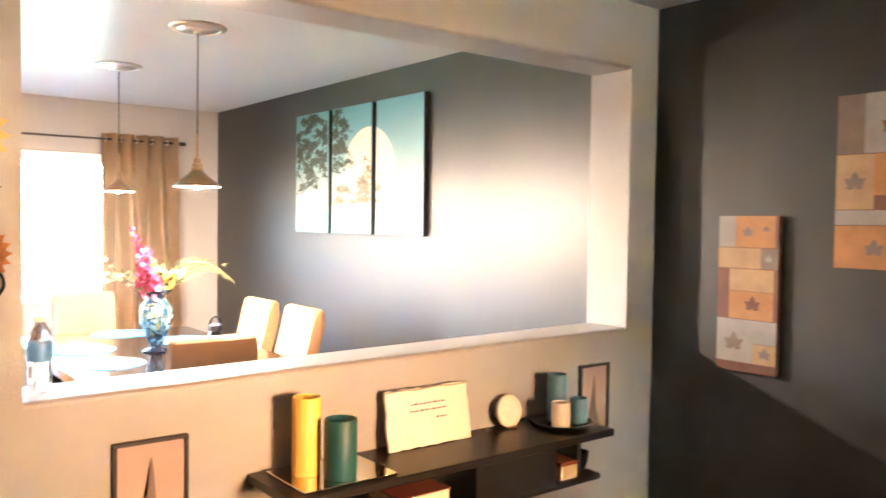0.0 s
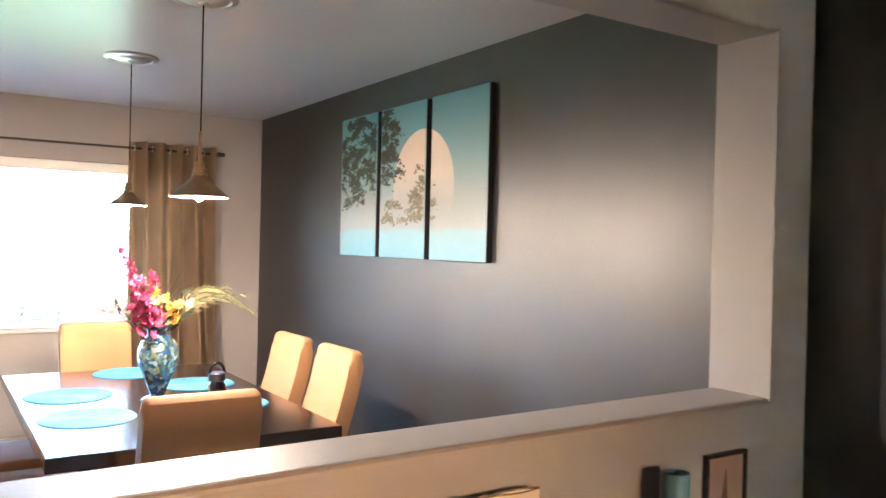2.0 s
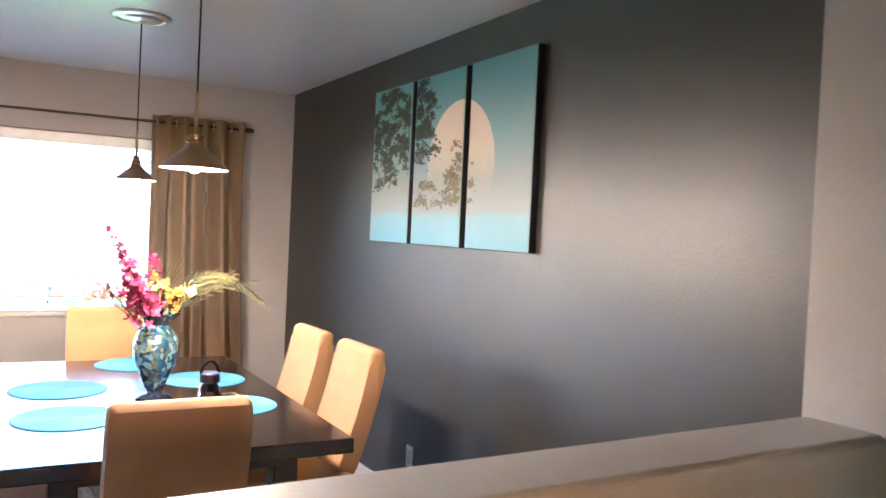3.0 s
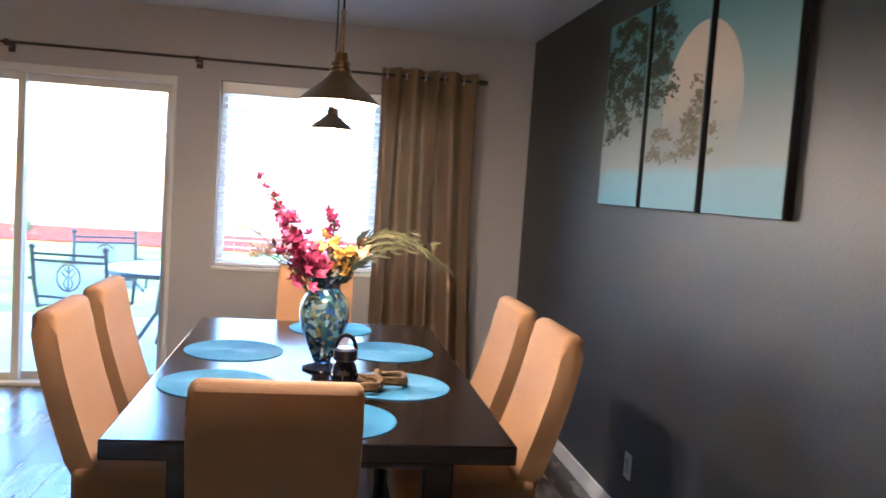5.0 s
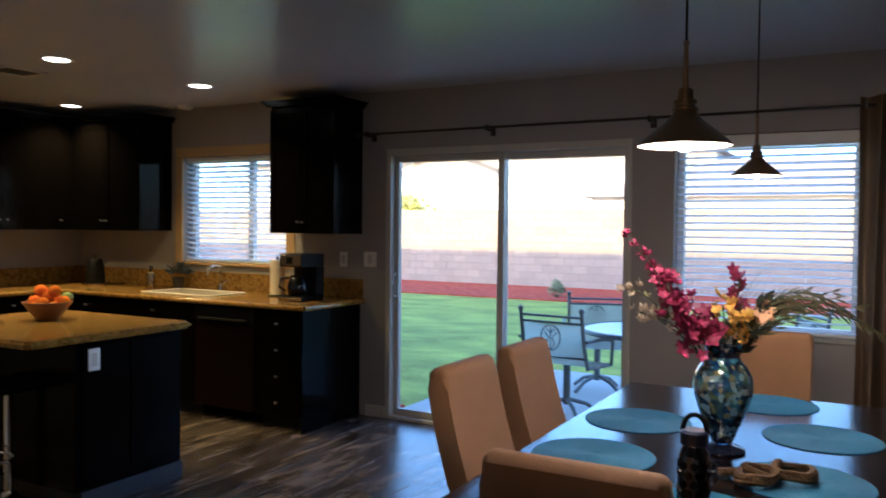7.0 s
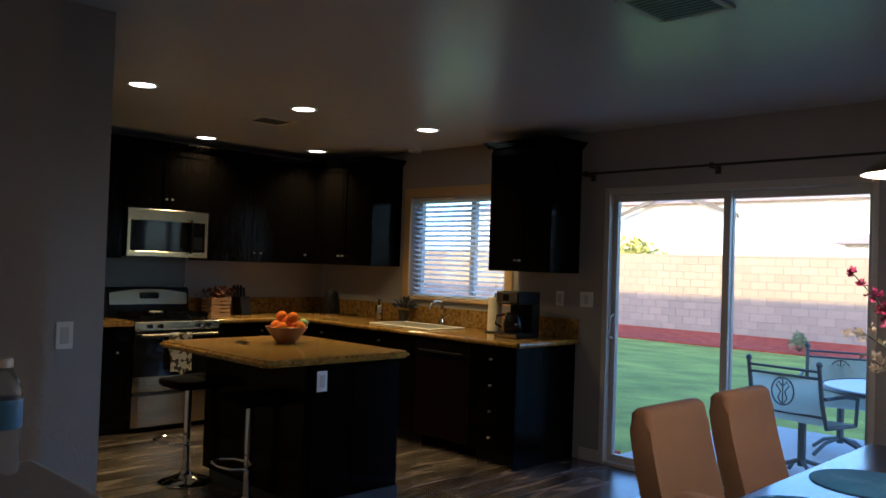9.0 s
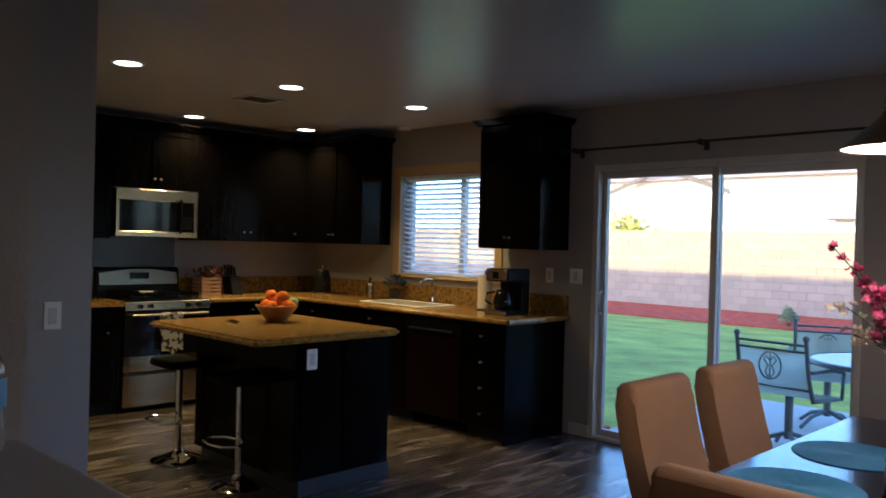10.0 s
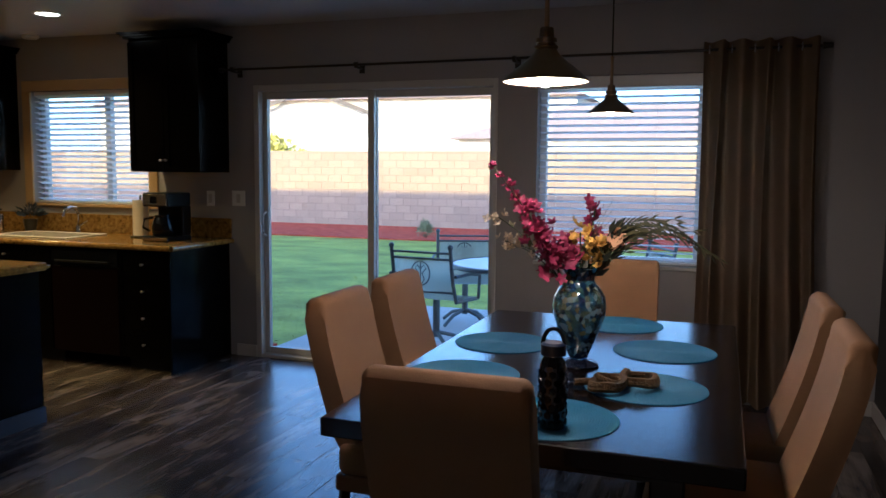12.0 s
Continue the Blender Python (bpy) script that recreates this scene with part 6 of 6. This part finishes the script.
def blender_jug():
    x, y, z = -3.86, 6.72, CTOP + 0.0005
    s = thing("kettle", (x, y, z), "tall dark kettle with a steel band on the counter", "kettle")
    part("body", L(x, y, [(0.001, z + 0.02), (0.085, z + 0.02), (0.088, z + 0.04), (0.075, z + 0.16), (0.062, z + 0.22), (0.05, z + 0.24), (0.001, z + 0.245)], 28), IRON, s, smooth=True)
    part("base", L(x, y, [(0.001, z), (0.09, z), (0.092, z + 0.006), (0.09, z + 0.019), (0.001, z + 0.019)], 28), STEEL, s, "steel base ring", smooth=True)
    bm = bmesh.new()
    path_tube(bm, [(x + 0.05, y - 0.03, z + 0.22), (x + 0.11, y - 0.06, z + 0.22), (x + 0.12, y - 0.065, z + 0.12), (x + 0.075, y - 0.04, z + 0.08)], 0.01)
    part("handle", bm, IRON, s, smooth=True)
    part("lid_knob", T((x, y, z + 0.245), (x, y, z + 0.275), 0.012), STEEL, s)


blender_jug()


def knife_block(y, label, w, wood, n):
    x, z = WEST + 0.22, CTOP + 0.0005
    k = thing("knife_block", (x, y, z), label, "knife block")
    bm = B(x - 0.08, x + 0.08, y - w / 2, y + w / 2, z, z + 0.17, 0.006)
    for v in bm.verts:
        if v.co.z > z + 0.1:
            v.co.x -= 0.05
    part("block", bm, wood, k)
    for i in range(n):
        yy = y - w / 2 + w * (i + 0.5) / n
        for row in (0, 1):
            part("knife_handle", T((x - 0.04 - 0.05 * row, yy, z + 0.165), (x - 0.06 - 0.05 * row, yy, z + 0.25 + 0.02 * row), 0.010, 0.012, 8), IRON, k, "black handle")


knife_block(5.95, "dark knife block with black handles on the counter", 0.11, BLACKWOOD, 3)


def utensil_basket():
    x, y, z = WEST + 0.24, 5.66, CTOP + 0.0005
    wicker = mat("pale_wood_slats", (0.42, 0.26, 0.12), 0.6, spread=0.25, scale=20, bump=0.1)
    b = thing("slatted_crate", (x, y, z), "pale slatted wooden crate holding dried flowers", "crate")
    for i in range(5):
        zz = z + 0.03 * i + 0.004 * i
        for a in ((x - 0.09, x - 0.082, y - 0.10, y + 0.10), (x + 0.082, x + 0.09, y - 0.10, y + 0.10), (x - 0.09, x + 0.09, y - 0.10, y - 0.092), (x - 0.09, x + 0.09, y + 0.092, y + 0.10)):
            part("slat", B(*a, zz, zz + 0.026, 0.002), wicker, b)
    rng = random.Random(5)
    bm = bmesh.new()
    for i in range(60):
        c = Vector((x + rng.gauss(0, 0.05), y + rng.gauss(0.02, 0.06), z + 0.19 + rng.uniform(-0.03, 0.06)))
        blossom(bm, c, 0.025, rng, 5)
    tagged(part("dried_flowers", bm, mat("rust_dried_flower", (0.14, 0.045, 0.02), 0.8, spread=0.4, bump=0, island=0.5), b, "rust dried flowers"), kind="stuff")


utensil_basket()

# ---- the yard behind the house ----
GZ = -0.10
WALLY = 21.5
structure("ground", B(-400, 400, NORTH + 0.18, 800, GZ - 0.5, GZ - 0.03), DESERT, "dry pale ground reaching to the horizon", "ground")
structure("lawn", B(-30, 25, NORTH + 0.2, 17.9, GZ - 0.1, GZ), GRASS, "mown green lawn in the shade of the house", "lawn")
structure("pavement_patio", B(-1.17, 5.0, NORTH + 0.185, 10.1, GZ - 0.05, GZ + 0.02, 0.01), CONCRETE, "pale concrete patio slab", "pavement")
structure("mulch_bed", B(-30, 25, 17.9, WALLY, GZ - 0.1, GZ + 0.03), MULCH, "red bark mulch strip along the garden wall", "mulch")
structure("mulch_bed", B(-6.0, -1.19, NORTH + 0.185, 7.75, GZ - 0.05, GZ + 0.03), MULCH, "red bark mulch beside the house", "mulch")


def grass():
    rng = random.Random(11)
    verts, faces = [], []
    for i in range(14000):
        x, y = rng.uniform(-9.5, 1.5), 7.8 + 10.1 * rng.random() ** 1.6
        if x > -1.15 and y < 10.15:
            continue
        a, h, w = rng.uniform(0, 3.14), rng.uniform(0.004, 0.010), rng.uniform(0.004, 0.009) * (1 + (y - 7.8) * 0.12)
        lx, ly = rng.uniform(-0.05, 0.05), rng.uniform(-0.05, 0.05)
        k = len(verts)
        verts += [(x - w * math.cos(a), y - w * math.sin(a), GZ - 0.002), (x + w * math.cos(a), y + w * math.sin(a), GZ - 0.002), (x + lx, y + ly, GZ + h)]
        faces.append((k, k + 1, k + 2))
    me = bpy.data.meshes.new("grass")
    me.from_pydata(verts, [], faces)
    me.materials.append(BLADE)
    tagged(new("grass", me), "short green grass blades on the lawn", "grass", kind="stuff")


grass()


def garden_wall():
    w = thing("garden_wall", (-6, WALLY + 0.1, GZ), "tan concrete block garden wall, half in house shade", "wall", kind="structure")
    rows, bw, bh = 10, 0.395, 0.19
    top = GZ + rows * (bh + 0.008)
    part("mortar_core", B(-30, 25, WALLY + 0.008, WALLY + 0.19, GZ - 0.2, top - 0.006), MORTAR, w)
    part("cap_course", B(-30, 25, WALLY - 0.005, WALLY + 0.2, top - 0.004, top + 0.05, 0.004), BLOCK, w)
    me = mesh_of(box(bmesh.new(), -bw / 2, bw / 2, 0, 0.05, 0, bh, 0.005), "block", BLOCK)
    rest = bmesh.new()
    count = 0
    for r in range(rows):
        for i in range(-28, 20):
            x = -5.6 + (i + 0.5 * (r % 2)) * (bw + 0.01)
            z = GZ + r * (bh + 0.008)
            if -11.0 < x < -0.2 and count < 300:
                b = new("block", me)
                b.parent = w
                b.location = Vector((x, WALLY, z)) - ORIGIN[w.name]
                count += 1
            else:
                box(rest, x - bw / 2, x + bw / 2, WALLY, WALLY + 0.05, z, z + bh)
    tagged(part("far_blocks", rest, BLOCK, w), kind="stuff")


garden_wall()


def shrub(x, y, r, n, material, label, squash=1.0):
    rng = random.Random(int(abs(x) * 10))
    s = thing("shrub", (x, y, GZ), label, "shrub")
    st = bmesh.new()
    bm = bmesh.new()
    for i in range(14):
        d = Vector((rng.gauss(0, 0.6), rng.gauss(0, 0.6), 1)).normalized()
        tip = Vector((x, y, GZ + 0.02)) + d * r * 1.2
        path_tube(st, [(x, y, GZ), tuple((Vector((x, y, GZ)) + tip) / 2 + Vector((rng.uniform(-0.03, 0.03), 0, 0))), tuple(tip)], 0.006 * r / 0.4, 5, taper=0.002)
    for i in range(n):
        d = Vector((rng.gauss(0, 1), rng.gauss(0, 1), rng.gauss(0.4, 0.8))).normalized()
        k = rng.uniform(0.45, 1.0) * (0.8 + 0.25 * math.sin(4 * d.x + 3 * d.z))
        c = Vector((x, y, GZ + r * 0.95 * squash)) + Vector((d.x, d.y, d.z * squash)) * r * k
        if c.z < GZ + 0.02:
            continue
        e = Vector((rng.gauss(0, 1), rng.gauss(0, 1), rng.gauss(0.3, 1))).normalized()
        w = e.cross(Vector((rng.random(), 1, 0.2))).normalized() * r * 0.055
        bm.faces.new([bm.verts.new(v) for v in (c, c + e * r * 0.08 + w, c + e * r * 0.2, c + e * r * 0.08 - w)])
    part("branches", st, STEM, s)
    part("leaves", bm, material, s)


shrub(-3.84, 18.5, 0.235, 900, LEAF, "small grey-green shrub in the mulch bed")
shrub(-9.0, 19.3, 0.2, 300, LEAF, "low green plant in the mulch bed")
shrub(-12.6, 27.0, 1.45, 1500, mat("yellow_green_leaf", (0.62, 0.55, 0.13), 0.7, spread=0.2, bump=0, island=0.3), "sunlit yellow-green tree top beyond the wall")


PALEPANE = mat("far_window_shade", (0.5, 0.47, 0.42), 0.5, spread=0.05, bump=0)


RAKE = mat("weathered_rake_board", (0.16, 0.13, 0.11), 0.8, spread=0.15, bump=0.1)


def far_house(x0, x1, y0, y1, h, label, gable=None):
    f = thing("house", ((x0 + x1) / 2, y0, GZ), label, "house")
    part("wall", B(x0, x1, y0, y1, GZ - 0.1, h), STUCCO, f)
    bm = bmesh.new()
    e, r = 0.5, h + 2.0
    ym, k = (y0 + y1) / 2, (y1 - y0) / 2
    v = [bm.verts.new(p) for p in ((x0 - e, y0 - e, h), (x1 + e, y0 - e, h), (x1 + e, y1 + e, h), (x0 - e, y1 + e, h), (x0 + k, ym, r), (x1 - k, ym, r))]
    for q in ((0, 1, 5, 4), (1, 2, 5), (2, 3, 4, 5), (3, 0, 4), (3, 2, 1, 0)):
        bm.faces.new([v[i] for i in q])
    part("roof", bm, ROOFTILE, f, "red tile hip roof")
    if gable:
        # the sloping edge boards of a small gable in front of the wall
        gx, gz, run, fall = gable
        for sg in (-1, 1):
            bm = B(0, 1, y0 - 0.62, y0 - 0.52, -0.12, 0.12)
            for q in bm.verts:
                q.co.z += gz - fall * q.co.x
                q.co.x = gx + sg * run * q.co.x
            part("rake_board", bm, RAKE, f, "brown sloping gable board")
    n = int((x1 - x0) / 3)
    for i in range(n):
        x = x0 + (i + 0.5) * (x1 - x0) / n
        for z in ([1.2] if h < 4 else [1.2, 3.8]):
            w = part("window", B(x - 0.5, x + 0.5, y0 - 0.03, y0, z, z + 1.1), TRIM, f)
            part("pane", B(x - 0.44, x + 0.44, y0 - 0.035, y0 - 0.031, z + 0.06, z + 1.04), PALEPANE, w)


far_house(-36, -5, 44, 54, 5.4, "pale stucco two-storey house beyond the garden wall", (-20.6, 6.05, 3.9, 1.42))
far_house(-9.5, 6, 38, 48, 2.9, "pale stucco single-storey house with a tile roof")


def patio_chair(x, y, turn, label):
    """A swivel chair with a mesh sling; faces +y before turning."""
    z = GZ + 0.02
    c = thing("patio_chair", (0, 0, z), label, "patio chair", "patio chairs round the table")
    for sx in (-1, 1):
        bm = bmesh.new()
        path_tube(bm, [(sx * 0.27, -0.20, z + 0.885), (sx * 0.27, -0.15, z + 0.62), (sx * 0.27, -0.08, z + 0.44), (sx * 0.27, 0.36, z + 0.42)], 0.016)
        part("side_rail", bm, GREYMETAL, c, smooth=True)
        part("finial", ball(bmesh.new(), (sx * 0.27, -0.20, z + 0.90), 0.024), GREYMETAL, c, smooth=True)
        bm = bmesh.new()
        path_tube(bm, [(sx * 0.30, -0.16, z + 0.66), (sx * 0.32, 0.10, z + 0.66), (sx * 0.32, 0.28, z + 0.63), (sx * 0.30, 0.30, z + 0.43)], 0.014)
        part("arm", bm, GREYMETAL, c, smooth=True)
    for zz, yy in ((0.85, -0.193), (0.80, -0.185), (0.52, -0.12)):
        part("cross_bar", T((-0.27, yy, z + zz), (0.27, yy, z + zz), 0.010), GREYMETAL, c)
    bm = bmesh.new()
    pr = [(-0.183, 0.79), (-0.15, 0.62), (-0.085, 0.46), (0.10, 0.425), (0.36, 0.43)]
    rows = [[bm.verts.new((-0.25 + 0.5 * i / 8, yy - 0.02 * math.sin(math.pi * i / 8), z + zz)) for i in range(9)] for yy, zz in pr]
    for a, b in zip(rows, rows[1:]):
        for i in range(8):
            bm.faces.new((a[i], a[i + 1], b[i + 1], b[i]))
    bmesh.ops.solidify(bm, geom=bm.faces[:], thickness=0.004)
    part("sling", bm, SLING, c, "pale grey mesh sling", smooth=True)
    bm = bmesh.new()
    cz = z + 0.68
    path_tube(bm, [(0.085 * math.cos(t), -0.195, cz + 0.10 * math.sin(t)) for t in [2 * math.pi * i / 24 for i in range(24)]], 0.006, 6, True)
    for sx in (-1, 1):
        path_tube(bm, [(sx * 0.01, -0.195, cz - 0.09), (sx * 0.035, -0.195, cz - 0.05), (sx * 0.015, -0.195, cz), (sx * 0.05, -0.195, cz + 0.04), (sx * 0.03, -0.195, cz + 0.07), (sx * 0.008, -0.195, cz + 0.04)], 0.005, 6)
    tube(bm, (0, -0.195, cz - 0.10), (0, -0.195, cz + 0.10), 0.005)
    part("medallion", bm, GREYMETAL, c, "scrolled round medallion")
    part("post", T((0, 0.10, z + 0.10), (0, 0.10, z + 0.42), 0.03), GREYMETAL, c)
    for k in range(4):
        a = math.pi / 4 + k * math.pi / 2
        bm = bmesh.new()
        path_tube(bm, [(0.02 * math.cos(a), 0.10 + 0.02 * math.sin(a), z + 0.14), (0.17 * math.cos(a), 0.10 + 0.17 * math.sin(a), z + 0.10), (0.29 * math.cos(a), 0.10 + 0.29 * math.sin(a), z + 0.015)], 0.017)
        part("leg", bm, GREYMETAL, c, smooth=True)
    c.matrix_basis = pose(x, y, z, 0, 0, turn)
    return c


first = patio_chair(0.13, 8.02, -7, "grey metal patio swivel chair with a mesh sling")
for x, y, a in ((0.0, 9.35, 200), (1.75, 8.9, 118)):
    copy_thing(first, pose(x, y, GZ + 0.02, 0, 0, a))


PALETOP = mat("pale_tile_top", (0.72, 0.70, 0.68), 0.35, spread=0.05, scale=8, bump=0.05)


def patio_table():
    x, y, z = 0.74, 8.45, GZ + 0.02
    t = thing("patio_table", (x, y, z), "round patio table with a pale top on the concrete", "table")
    part("top", L(x, y, [(0.001, z + 0.72), (0.535, z + 0.72), (0.54, z + 0.71), (0.535, z + 0.695), (0.001, z + 0.69)], 48), PALETOP, t, "pale stone top", smooth=True)
    part("rim", L(x, y, [(0.54, z + 0.725), (0.56, z + 0.72), (0.565, z + 0.70), (0.54, z + 0.685)], 48), GREYMETAL, t, smooth=True)
    for k in range(4):
        a = k * math.pi / 2 + 0.5
        bm = bmesh.new()
        path_tube(bm, [(x + 0.08 * math.cos(a), y + 0.08 * math.sin(a), z + 0.69), (x + 0.12 * math.cos(a), y + 0.12 * math.sin(a), z + 0.35), (x + 0.34 * math.cos(a), y + 0.34 * math.sin(a), z + 0.02)], 0.018)
        part("leg", bm, GREYMETAL, t, smooth=True)


patio_table()

# ---- floor boards, last ----
def floor_boards():
    f = thing("floor", (0, 4.7, 0), "weathered grey-brown laminate plank floor", "floor", kind="structure")
    rng = random.Random(3)
    w, n = 0.185, 0
    meshes = {}
    x = WEST
    while x < EAST - 0.01:
        x1 = min(x + w, EAST)
        y = S1 - rng.uniform(0, 1.1)
        while y < NORTH:
            y1 = y + 1.22
            a, b = max(y, S1), min(y1, NORTH)
            if b - a > 0.03:
                key = (round(b - a, 3), round(x1 - x, 3))
                if key not in meshes:
                    meshes[key] = mesh_of(box(bmesh.new(), 0.0008, key[1] - 0.0008, 0.0008, key[0] - 0.0008, -0.011, 0.0, 0.0012), "plank", PLANK)
                p = new("plank", meshes[key])
                p.parent = f
                p.location = Vector((x, a, 0)) - ORIGIN[f.name]
                n += 1
            y = y1
        x += w


floor_boards()
